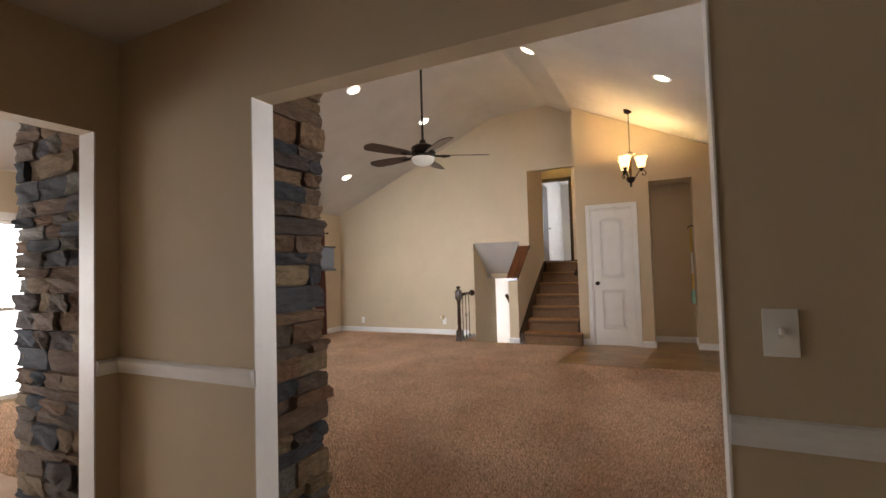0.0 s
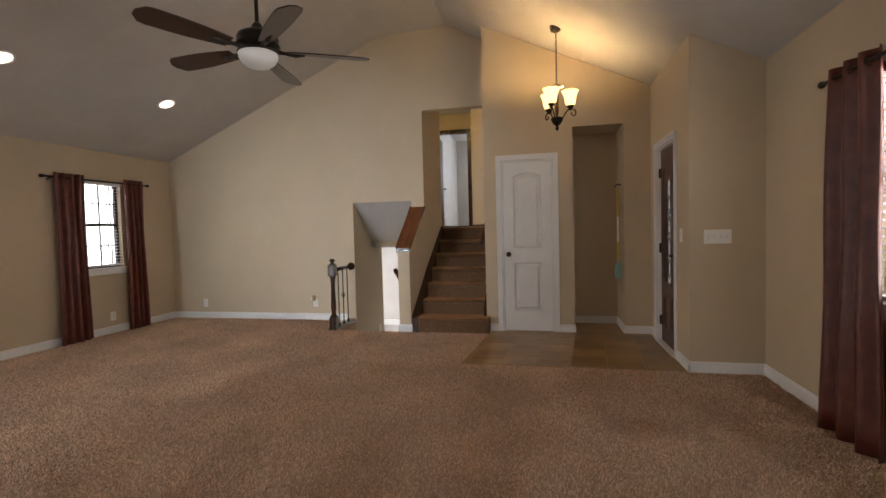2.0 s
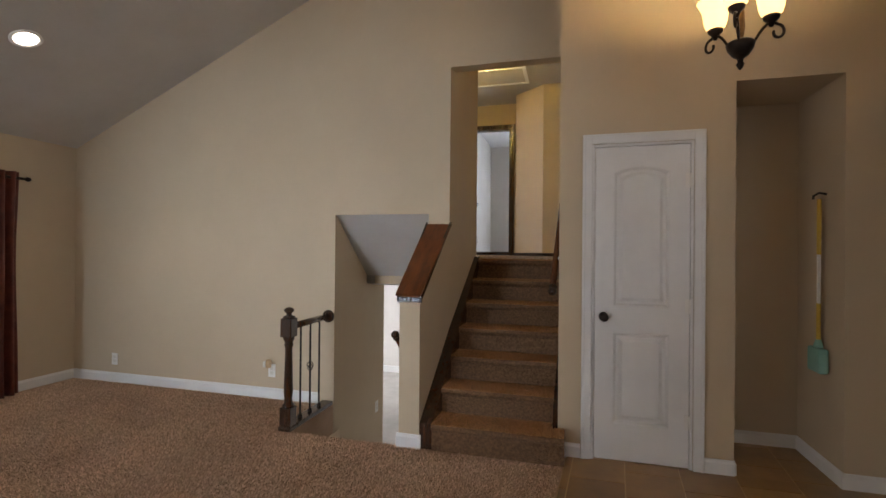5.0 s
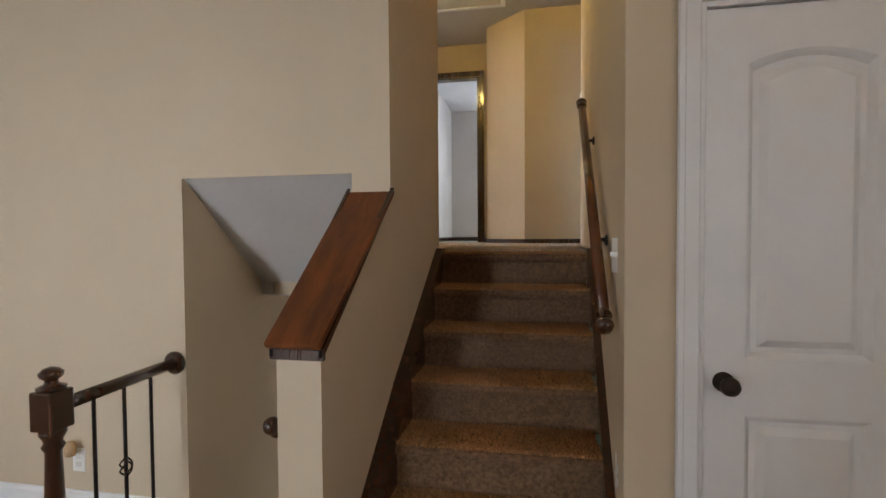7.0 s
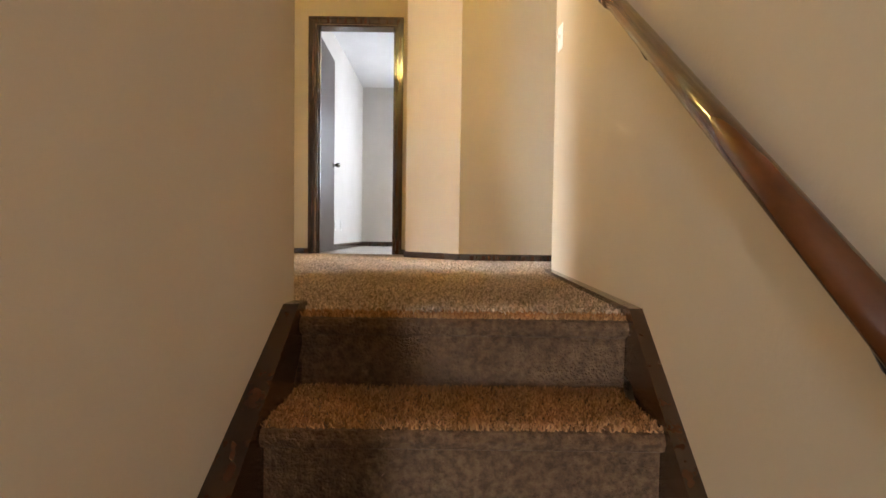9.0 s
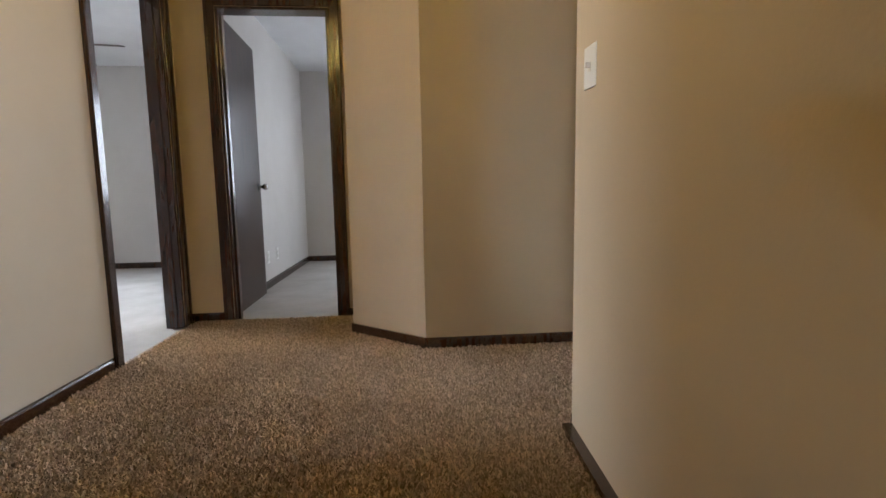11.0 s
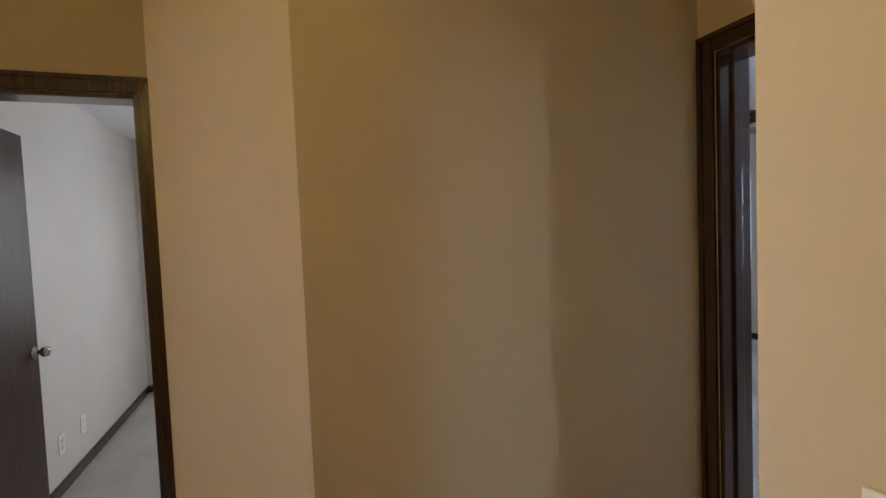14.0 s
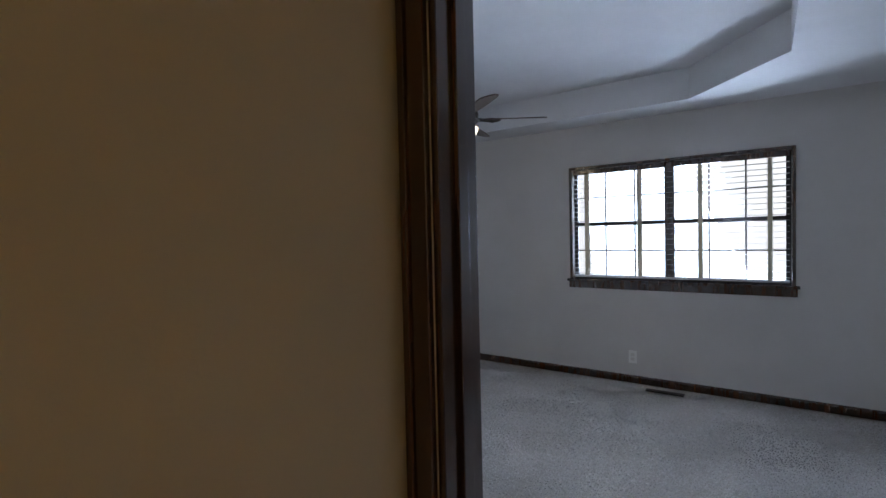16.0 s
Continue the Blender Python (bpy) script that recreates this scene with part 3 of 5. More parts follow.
def casing(name, axis, face, side, a0, a1, z0, ztop, mat, label, w=0.06, t=0.016):
    """Flat-and-bead casing round an opening a0..a1 up to ztop on one face of a wall."""
    grp = thing(name, label, "door frame", kind="structure")
    f0, f1 = sorted((face, face + side * t))
    g0, g1 = sorted((face + side * t, face + side * (t + 0.007)))

    def bar(nm, b0, b1, y0, y1, lo, hi):
        bm = bmesh.new()
        if axis == "x":
            add_box(bm, lo, hi, b0, b1, y0, y1, 0.003)
        else:
            add_box(bm, b0, b1, lo, hi, y0, y1, 0.003)
        part(nm, bm, mat, grp)

    bar("jamb_board", a0 - w, a0, z0, ztop + w, f0, f1)
    bar("jamb_board", a1, a1 + w, z0, ztop + w, f0, f1)
    bar("head_board", a0, a1, ztop, ztop + w, f0, f1)
    bar("bead", a0 - w, a0 - w + 0.018, z0, ztop + w, g0, g1)
    bar("bead", a1 + w - 0.018, a1 + w, z0, ztop + w, g0, g1)
    bar("bead", a0 - w + 0.018, a1 + w - 0.018, ztop + w - 0.018, ztop + w, g0, g1)
    return grp


def jambs(grp, axis, t0, t1, a0, a1, z0, ztop, mat, th=0.018, stop=True):
    """Linings inside an opening, with a stop."""
    def bar(nm, b0, b1, y0, y1, lo, hi):
        bm = box(lo, hi, b0, b1, y0, y1, 0.002) if axis == "x" else box(b0, b1, lo, hi, y0, y1, 0.002)
        part(nm, bm, mat, grp)
    bar("lining", a0 + 0.001, a0 + th, z0, ztop - 0.001, t0, t1)
    bar("lining", a1 - th, a1 - 0.001, z0, ztop - 0.001, t0, t1)
    bar("lining", a0 + th, a1 - th, ztop - th, ztop - 0.001, t0, t1)
    if stop:
        m = (t0 + t1) / 2
        bar("stop", a0 + th, a0 + th + 0.011, z0, ztop - th, m - 0.018, m + 0.018)
        bar("stop", a1 - th - 0.011, a1 - th, z0, ztop - th, m - 0.018, m + 0.018)


def knob_mesh(m, r=0.028):
    return lathe([(0.030, 0), (0.030, 0.006), (0.012, 0.010), (0.012, 0.030), (r * 0.8, 0.036), (r, 0.050), (r * 0.85, 0.064), (r * 0.3, 0.071)], 18, m)


def hinge(parent, m, mat, h=0.09):
    bm = lathe([(0.006, -h / 2), (0.008, -h / 2 + 0.004), (0.008, h / 2 - 0.004), (0.006, h / 2)], 10, m)
    add_box(bm, -0.030, 0.0, -0.002, 0.002, -h / 2, h / 2, 0, m)
    return part("hinge", bm, mat, parent)


def raised_panel(bm, x0, x1, z0, z1, y, arch=0.0, groove=0.012, side=-1):
    """A moulded panel on a door face at y: a sunk band round a raised field, with an arched top when arch is given."""
    def outline(inset):
        pts = [(x0 + inset, z0 + inset), (x1 - inset, z0 + inset)]
        if arch:
            for k in range(9):
                u = 1 - k / 8
                pts.append((x0 + inset + (x1 - x0 - 2 * inset) * u, z1 - inset - arch + arch * (1 - (2 * u - 1) ** 2)))
        else:
            pts += [(x1 - inset, z1 - inset), (x0 + inset, z1 - inset)]
        return pts
    rings = []
    for inset, off in ((0, -0.0005), (0.008, -0.006), (0.018, -groove), (0.034, -groove + 0.001), (0.055, -0.002)):
        rings.append([bm.verts.new((px, y - side * off * -1, pz)) for px, pz in outline(inset)])
    for a, b in zip(rings, rings[1:]):
        for i in range(len(a)):
            bm.faces.new((a[i - 1], a[i], b[i], b[i - 1]))
    bm.faces.new(rings[-1])


def closet_door():
    d = thing("closet_door", "closed white two-panel door with an arched top panel", "door", (-0.404, CLO + 0.012, 0.012))
    w, h = 0.558, 2.006
    bm = bmesh.new()
    # front face cut round the two panels
    cols, rows = (0, 0.115, w - 0.115, w), (0, 0.23, 0.815, 0.985, 1.88, h)
    vs = {(i, j): bm.verts.new((cols[i], 0, rows[j])) for i in range(4) for j in range(6)}
    for i in range(3):
        for j in range(5):
            if i == 1 and j in (1, 3):
                continue
            bm.faces.new((vs[i, j], vs[i + 1, j], vs[i + 1, j + 1], vs[i, j + 1]))
    add_box(bm, 0, w, 0.018, 0.034, 0, h)
    for x0, x1, z0, z1 in ((0, 0.0005, 0, h), (w - 0.0005, w, 0, h)):
        add_box(bm, x0, x1, 0, 0.018, z0, z1)
    add_box(bm, 0, w, 0, 0.018, h - 0.0005, h)
    add_box(bm, 0, w, 0, 0.018, 0, 0.0005)
    raised_panel(bm, cols[1], cols[2], rows[1], rows[2], 0.0, 0, 0.016)
    raised_panel(bm, cols[1], cols[2], rows[3], rows[4], 0.0, 0.036, 0.016)
    # corners left over beside the arch
    for s in (0, 1):
        xs = cols[1] if s == 0 else cols[2]
        top = [(cols[1] + (cols[2] - cols[1]) * u, rows[4] - 0.036 + 0.036 * (1 - (2 * u - 1) ** 2)) for u in ([0, .125, .25, .375, .5] if s == 0 else [.5, .625, .75, .875, 1])]
        q = [bm.verts.new((px, -0.0004, pz)) for px, pz in top] + ([bm.verts.new((cols[1], -0.0004, rows[4]))] if s == 0 else [bm.verts.new((cols[2], -0.0004, rows[4]))])
        if s == 0:
            q.insert(5, bm.verts.new(((cols[1] + cols[2]) / 2, -0.0004, rows[4] + 0.0002)))
        else:
            q.append(bm.verts.new(((cols[1] + cols[2]) / 2, -0.0004, rows[4] + 0.0002)))
        bm.faces.new(q)
    part("leaf", bm, TRIM, d)
    part("knob", knob_mesh(pose(0.055, 0, 0.915, 90, 0, 0)), IRON, d, "round dark bronze knob", True)
    for z in (0.28, 1.0, 1.78):
        hinge(d, pose(w + 0.004, -0.006, z), PLASTIC)
    return d


cas = casing("door_frame_closet", "y", CLO, -1, -0.425, 0.175, 0, 2.04, TRIM, "white profiled casing round the closet door")
jambs(cas, "y", CLO, CLO + 0.11, -0.425, 0.175, 0, 2.04, TRIM, 0.018, False)
closet_door()


def front_door():
    y0, y1, z1 = 6.44, 7.10, 1.998
    d = thing("front_door", "closed dark mahogany entry door with a narrow leaded glass light", "door", (1.275, y0, 0.012))
    w = y1 - y0
    g0, g1, lo, hi = 0.272, 0.422, 0.635, 1.68
    part("leaf", wall_mesh("x", 0.0, 0.008, 0, w, 0, z1 - 0.012, [(g0 - 0.004, g1 + 0.004, lo - 0.004, hi + 0.004)]), FRONTWOOD, d)
    part("leaf_back", wall_mesh("x", 0.0085, 0.045, 0, w, 0, z1 - 0.012, [(g0 - 0.12, g1 + 0.13, lo - 0.004, hi + 0.004)]), FRONTWOOD, d)

    def arch(inset, top):
        """Outline of the glass light with a segmental head, from its lower corner round."""
        pts = [(g0 + inset, lo + inset), (g1 - inset, lo + inset)]
        for k in range(11):
            u = 1 - k / 10
            pts.append((g0 + inset + (g1 - g0 - 2 * inset) * u, hi - inset - top * (2 * u - 1) ** 2))
        return pts
    fr = bmesh.new()
    for side, flat in ((-1, 0.0),):
        rings = []
        for ins, top, off in ((-0.022, 0.0, 0.0005), (-0.018, 0.0, 0.006), (0.0, 0.055, 0.007), (0.010, 0.06, 0.002), (0.010, 0.06, -0.009)):
            rings.append([fr.verts.new((flat + side * off, py, pz)) for py, pz in arch(ins, top)])
        for p, q in zip(rings, rings[1:]):
            for i in range(len(p)):
                fr.faces.new((p[i - 1], p[i], q[i], q[i - 1]))
    part("light_frame", fr, FRONTWOOD, d)
    pane = bmesh.new()
    sides = [[pane.verts.new((px, py, pz)) for py, pz in arch(0.008, 0.058)] for px in (0.004, 0.008)]
    for ring in sides:
        pane.faces.new(ring)
    for i in range(len(sides[0])):
        pane.faces.new((sides[0][i - 1], sides[0][i], sides[1][i], sides[1][i - 1]))
    pane = part("pane", pane, LEADED, d, "textured leaded glass")
    pane.visible_shadow = False
    mid = (g0 + g1) / 2
    for zc, zr in ((0.79, 0.10), (1.00, 0.10), (1.21, 0.10), (1.42, 0.10)):
        for s in (-1, 1):
            part("leading", tube([(0.003, mid + s * 0.045 * math.sin(math.pi * k / 8), zc - zr + 2 * zr * k / 8) for k in range(9)], 0.0042, 5), IRON, d)
    for z in (0.69, 0.90, 1.11, 1.32, 1.53, 1.58):
        part("leading", tube([(0.003, g0 + 0.014, z), (0.003, g1 - 0.014, z)], 0.004, 5), IRON, d)
    for b0, b1, zz0, zz1 in ((0.07, 0.20, 0.17, 0.50), (0.24, 0.46, 0.17, 0.50), (0.50, 0.60, 0.17, 0.50), (0.50, 0.60, 0.66, 1.80), (0.09, 0.20, 1.16, 1.80)):
        rim = wall_mesh("x", -0.004, -0.0006, b0 - 0.012, b1 + 0.012, zz0 - 0.012, zz1 + 0.012, [(b0, b1, zz0, zz1)])
        part("panel_moulding", rim, FRONTWOOD, d)
        part("panel", box(-0.008, -0.0006, b0 + 0.025, b1 - 0.025, zz0 + 0.025, zz1 - 0.025, 0.006), FRONTWOOD, d)
    part("lever", tube([(-0.002, 0.075, 0.93), (-0.05, 0.075, 0.93), (-0.055, 0.10, 0.93), (-0.052, 0.17, 0.925)], [0.014, 0.010, 0.009, 0.008]), IRON, d, "dark bronze lever")
    part("deadbolt", lathe([(0.028, 0), (0.028, 0.012), (0.010, 0.014), (0.010, 0.024)], 16, pose(0, 0.075, 1.08, 0, -90, 0)), IRON, d)
    for z in (0.22, 0.98, 1.76):
        hb = lathe([(0.009, -0.05), (0.011, -0.046), (0.011, 0.046), (0.009, 0.05)], 10, pose(-0.012, w + 0.006, z))
        add_box(hb, -0.004, 0.0, w - 0.035, w, z - 0.05, z + 0.05)
        part("hinge", hb, IRON, d)


cas = casing("door_frame_entry", "x", 1.24, -1, 6.42, 7.12, 0, 2.02, TRIM, "white casing round the entry door")
jambs(cas, "x", 1.24, 1.36, 6.42, 7.12, 0, 2.02, TRIM, 0.018, False)
part("threshold", box(1.21, 1.36, 6.425, 7.115, 0.0075, 0.018, 0.003), TRIM, cas, "pale metal threshold")
front_door()
structure("porch_backdrop", box(1.60, 1.62, 6.2, 8.6, -0.5, 2.6), PORCH, "bright outdoors behind the entry door", "backdrop")

# upstairs door frames, dark stained
for nm, ax, f, s, t0, t1, a0, a1, lb in (
        ("door_frame_bedroom", "y", 11.58, -1, 11.58, 11.69, -2.175, -1.47, "dark-stained casing round the open bedroom door"),
        ("door_frame_side_bedroom", "x", -2.44, 1, -2.55, -2.44, 10.77, 11.46, "dark-stained casing round an open bedroom doorway"),
        ("door_frame_master", "x", 0.462, -1, 0.462, 0.60, 9.96, 10.745, "glossy dark-stained casing round the main bedroom doorway")):
    top = H + (2.015 if nm == "door_frame_bedroom" else 2.03)
    cas = casing(nm, ax, f, s, a0, a1, H, top, WOOD, lb)
    jambs(cas, ax, t0, t1, a0, a1, H, top, WOOD)

bd = thing("bedroom_door", "open flat dark-stained door with a chrome knob", "door", (-2.225, 11.695, H + 0.012), 91.5)
part("leaf", box(0, 0.755, -0.035, 0, 0, 2.0, 0.002), WOODOOR, bd)
part("knob", knob_mesh(pose(0.70, -0.035, 0.90, 90, 0, 0)), CHROME, bd, "dark round knob with a chrome rose", True)
for z in (0.22, 1.0, 1.78):
    part("hinge", box(-0.02, 0.03, -0.039, -0.0352, z - 0.045, z + 0.045), BRASS, bd, "brass hinge leaf")


def window_unit(name, axis_side, xin, xout, y0, y1, z0, z1, mat, label, units=1, cols=3, sill=0.0, sillmat=None, trim=0.0, rows=2, mw2=0.007):
    """A double-hung window in a wall across x: frame, sashes, muntins, panes, sill."""
    w = thing(name, label, "window", kind="structure")
    s = 1 if xout > xin else -1
    xm = xin + s * 0.075
    lo, hi = sorted((xm - 0.02, xm + 0.02))
    step = (y1 - y0) / units
    for u in range(units):
        a, b = y0 + u * step, y0 + (u + 1) * step
        part("window_frame", wall_mesh("x", lo, hi, a, b, z0, z1, [(a + 0.035, b - 0.035, z0 + 0.04, z1 - 0.035)]), mat, w)
        zm = (z0 + z1) / 2
        part("meeting_rail", box(lo, hi, a + 0.035, b - 0.035, zm - 0.02, zm + 0.02, 0.002), mat, w)
        for za, zb in ((z0 + 0.04, zm - 0.02), (zm + 0.02, z1 - 0.035)):
            for k in range(1, cols):
                yk = a + 0.035 + (b - a - 0.07) * k / cols
                part("muntin", box(xm - 0.008, xm + 0.008, yk - mw2, yk + mw2, za, zb), mat, w)
            for k in range(1, rows):
                zk = za + (zb - za) * k / rows
                part("muntin", box(xm - 0.0075, xm + 0.0075, a + 0.035, b - 0.035, zk - mw2, zk + mw2), mat, w)
            g = part("pane", box(xm - 0.002, xm + 0.002, a + 0.03, b - 0.03, za - 0.005, zb + 0.005), GLASS, w)
            g.visible_shadow = False
    if sill:
        i0, i1 = sorted((xin - s * sill, xin + s * 0.055))
        part("window_sill", box(i0, i1, y0 - 0.05, y1 + 0.05, z0 - 0.022, z0 + 0.003, 0.004), sillmat or mat, w)
        i0, i1 = sorted((xin - s * 0.018, xin - s * 0.0005))
        part("apron", box(i0, i1, y0 - 0.035, y1 + 0.035, z0 - 0.085, z0 - 0.022, 0.003), sillmat or mat, w)
    return w


def blind(name, label, x, y0, y1, z0, z1, tilt, pitch=0.042, tapes=3, head=None, group="", slat=0.048, tape_mat=None, tape=0.009):
    b = thing(name, label, "window blind", ((x), y0, z0))
    w, h = y1 - y0, z1 - z0
    part("headrail", box(-0.028, 0.028, 0, w, h - 0.045, h, 0.003), head or BLIND, b)
    n = int((h - 0.08) / pitch)
    bm = bmesh.new()
    m = pose(0, 0, 0, 0, tilt, 0)
    add_box(bm, -slat / 2, slat / 2, 0.004, w - 0.004, -0.0014, 0.0014, 0, m)
    me = mesh_of(bm, "slat", BLIND)
    for k in range(n):
        ob = new("slat", me)
        ob.parent = b
        ob.location = (0, 0, 0.045 + k * pitch)
    part("bottom_rail", box(-0.026, 0.026, 0.002, w - 0.002, 0.006, 0.026, 0.003), BLIND, b)
    for k in range(tapes):
        yk = w * (k + 0.5) / tapes if tapes != 4 else w * (0.075, 0.36, 0.645, 0.926)[k]
        for dx in (-slat / 2 - 0.001, slat / 2 + 0.001):
            part("ladder_tape", box(dx - 0.0006, dx + 0.0006, yk - tape, yk + tape, 0.02, h - 0.04), tape_mat or TAPE, b)
    return b


window_unit("window_1", 1, EAST, EAST + 0.12, 3.1, 4.72, 0.80, 2.04, IRON, "dark-framed double-hung window with a white sill", 2, 3, 0.03, TRIM)
bl = blind("window_blind", "white horizontal blind with open slats over the large window", EAST - 0.005, 3.13, 4.70, 0.815, 2.035, 12, 0.042, 4, WOOD)
part("tilt_cord", tube([(-0.035, 1.44, 1.20), (-0.035, 1.44, 0.75)], 0.0015, 5), TAPE, bl)
for z in (0.74, 0.62):
    part("tassel", lathe([(0.004, 0), (0.008, -0.01), (0.009, -0.03), (0.002, -0.036)], 8, pose(-0.035, 1.44, z + 0.03)), IRON, bl)
window_unit("window_2", -1, WEST, WEST - 0.12, 6.3, 7.02, 0.86, 1.98, IRON, "double-hung window between two rust curtains", 1, 3, 0.03, TRIM)
blind("window_blind", "white horizontal blind with open slats between curtains", WEST + 0.004, 6.32, 7.0, 0.88, 1.97, 3, 0.042, 2)
mw = window_unit("window_3", 1, MX, MX + 0.12, 10.07, 11.785, 2.20, 3.25, DARKSASH, "wide dark-stained twin double-hung window", 2, 3, 0.035, WOOD, mw2=0.007)
for nm, q in (("casing", (MX - 0.017, MX - 0.0005, 10.045, 10.07, 2.20, 3.275)), ("casing", (MX - 0.017, MX - 0.0005, 11.785, 11.81, 2.20, 3.275)), ("casing", (MX - 0.017, MX - 0.0005, 10.07, 11.785, 3.25, 3.275)), ("mullion", (MX + 0.0, MX + 0.11, 10.885, 10.965, 2.20, 3.25))):
    part(nm, box(*q, 0.003), WOOD, mw)
blind("window_blind", "raised-open white blind hung in the wide bedroom window", MX + 0.024, 10.08, 11.775, 2.215, 3.245, 1, 0.045, 4, WOOD, tape_mat=TAPEWARM, tape=0.017)
window_unit("window_4", -1, -6.0, -6.12, 11.9, 13.6, 2.1, 3.3, WOOD, "dark-framed bedroom window", 2, 3, 0.03, WOOD)
# hidden from the path; put here to give the second bedroom daylight
w5 = window_unit("unseen_window_5", 1, 14.59, 14.70, -0.2, 1.1, 2.1, 3.3, WOOD, "unseen dark-framed window added to light the second bedroom", 2, 3, 0.03, WOOD)
w5.matrix_world = pose(0, 0, 0, 0, 0, 90)
# unseen window, assumed as the opening for the south beam
w7 = window_unit("unseen_window_7", -1, -3.0, -3.1, 4.5, 5.4, 0.1, 2.05, TRIM, "unseen tall window assumed behind the stone pier for the cool wall light", 1, 1, 0.03, TRIM, 0.0, 1)
w7.matrix_world = pose(0, 0, 0, 0, 0, 90)
# unseen window, added only to let light into the lower level
window_unit("unseen_window_6", -1, -5.6, -5.7, 11.2, 12.8, -0.9, 0.7, TRIM, "unseen white-framed window added to light the lower level", 2, 3, 0.03, TRIM)
pd = window_unit("patio_door", -1, WEST, WEST - 0.12, -1.2, 2.8, 0.02, 1.85, TRIM, "white-framed glazed patio door", 4, 1, 0.0, None, 0.0, 1)
for nm, q in (("casing", (WEST + 0.0005, WEST + 0.018, -1.28, -1.2, 0, 1.93)), ("casing", (WEST + 0.0005, WEST + 0.018, 2.8, 2.88, 0, 1.93)), ("casing", (WEST + 0.0005, WEST + 0.018, -1.2, 2.8, 1.85, 1.93))):
    part(nm, box(*q, 0.003), TRIM, pd)

# bright outdoors beyond the windows
for nm, q in (("backdrop_east", (6.0, 6.02, 0.5, 7.0, -2.8, 6)), ("backdrop_west", (-12.0, -11.98, -6, 20, -2.8, 9)), ("backdrop_far_east", (9.0, 9.02, 7.5, 16, -2.8, 9))):
    structure(nm, box(*q), OUTSIDE, "hazy bright outdoors seen through the panes", "backdrop")


def curtain(label, x, y0, y1, z0, z1, folds, seed, gather=0.0, lean=0.0):
    rng = random.Random(seed)
    c = thing("curtain", label, "curtain", (x, (y0 + y1) / 2, z0))
    bm = bmesh.new()
    nu, nv = folds * 10, 18
    ph = [rng.uniform(-0.5, 0.5) for _ in range(folds + 1)]
    amp = [rng.uniform(0.6, 1.2) for _ in range(folds + 1)]
    grid = []
    for j in range(nv + 1):
        v = j / nv
        row = []
        for i in range(nu + 1):
            u = i / nu
            k = u * folds
            a = amp[int(min(k, folds - 1))]
            width = (y1 - y0) * (1 - gather * math.sin(math.pi * v) ** 1.5 + 0.10 * (1 - v))
            dx = 0.038 * a * math.sin(2 * math.pi * k + ph[int(min(k, folds - 1))] * v) * (0.75 + 0.45 * (1 - v)) + 0.006 * math.sin(9 * v + 5 * u)
            row.append(bm.verts.new((dx, (u - 0.5) * width + lean * (1 - v), v * (z1 - z0))))
        grid.append(row)
    for j in range(nv):
        for i in range(nu):
            bm.faces.new((grid[j][i], grid[j][i + 1], grid[j + 1][i + 1], grid[j + 1][i]))
    ob = part("fabric", bm, CLOTH, c, "", True)
    so = ob.modifiers.new("thickness", "SOLIDIFY")
    so.thickness = 0.003
    for k in range(folds):
        rings = bmesh.new()
        yy = ((k + 0.5) / folds - 0.5) * (y1 - y0) * 0.95
        for s in range(12):
            a0 = 2 * math.pi * s / 12
            p = Vector((0.024 * math.cos(a0), yy, z1 - z0 - 0.055 + 0.024 * math.sin(a0)))
            bmesh.ops.create_icosphere(rings, subdivisions=1, radius=0.006, matrix=Matrix.Translation(p))
        part("grommet", rings, IRON, c, "dark metal grommet")
    return c


RUST = "floor-length rust-brown curtain hung from a dark rod"
curtain(RUST + " at the large window", 1.70, 4.53, 4.96, 0.01, 2.10, 3, 1)
curtain(RUST + " at the large window", 1.70, 2.70, 3.08, 0.01, 2.10, 3, 2)
curtain(RUST, -5.40, 6.09, 6.45, 0.01, 2.02, 4, 3, 0.12)
curtain(RUST, -5.40, 7.0, 7.31, 0.01, 2.02, 4, 4, 0.12)


def rod(label, x, y0, y1, z, wallx):
    r = thing("curtain_rod", label, "curtain rod", (x, y0, z))
    part("bar", tube([(0, 0, 0), (0, y1 - y0, 0)], 0.012, 10), IRON, r)
    for yy in (-0.02, y1 - y0 + 0.02):
        part("finial", lathe([(0.004, -0.03), (0.018, -0.015), (0.022, 0), (0.018, 0.015), (0.004, 0.03)], 12, pose(0, yy, 0, 90, 0, 0)), IRON, r, "", True)
    for yy in (0.10, y1 - y0 - 0.10):
        part("bracket", tube([(0, yy, 0), ((wallx - x) * 0.6, yy, -0.01), (wallx - x, yy, -0.03)], 0.007, 8), IRON, r)


rod("dark metal curtain rod over the large window", 1.70, 2.62, 5.01, 2.045, EAST)
rod("dark metal curtain rod over the small window", -5.40, 5.98, 7.36, 1.965, WEST)

# ---- living room fixtures ----


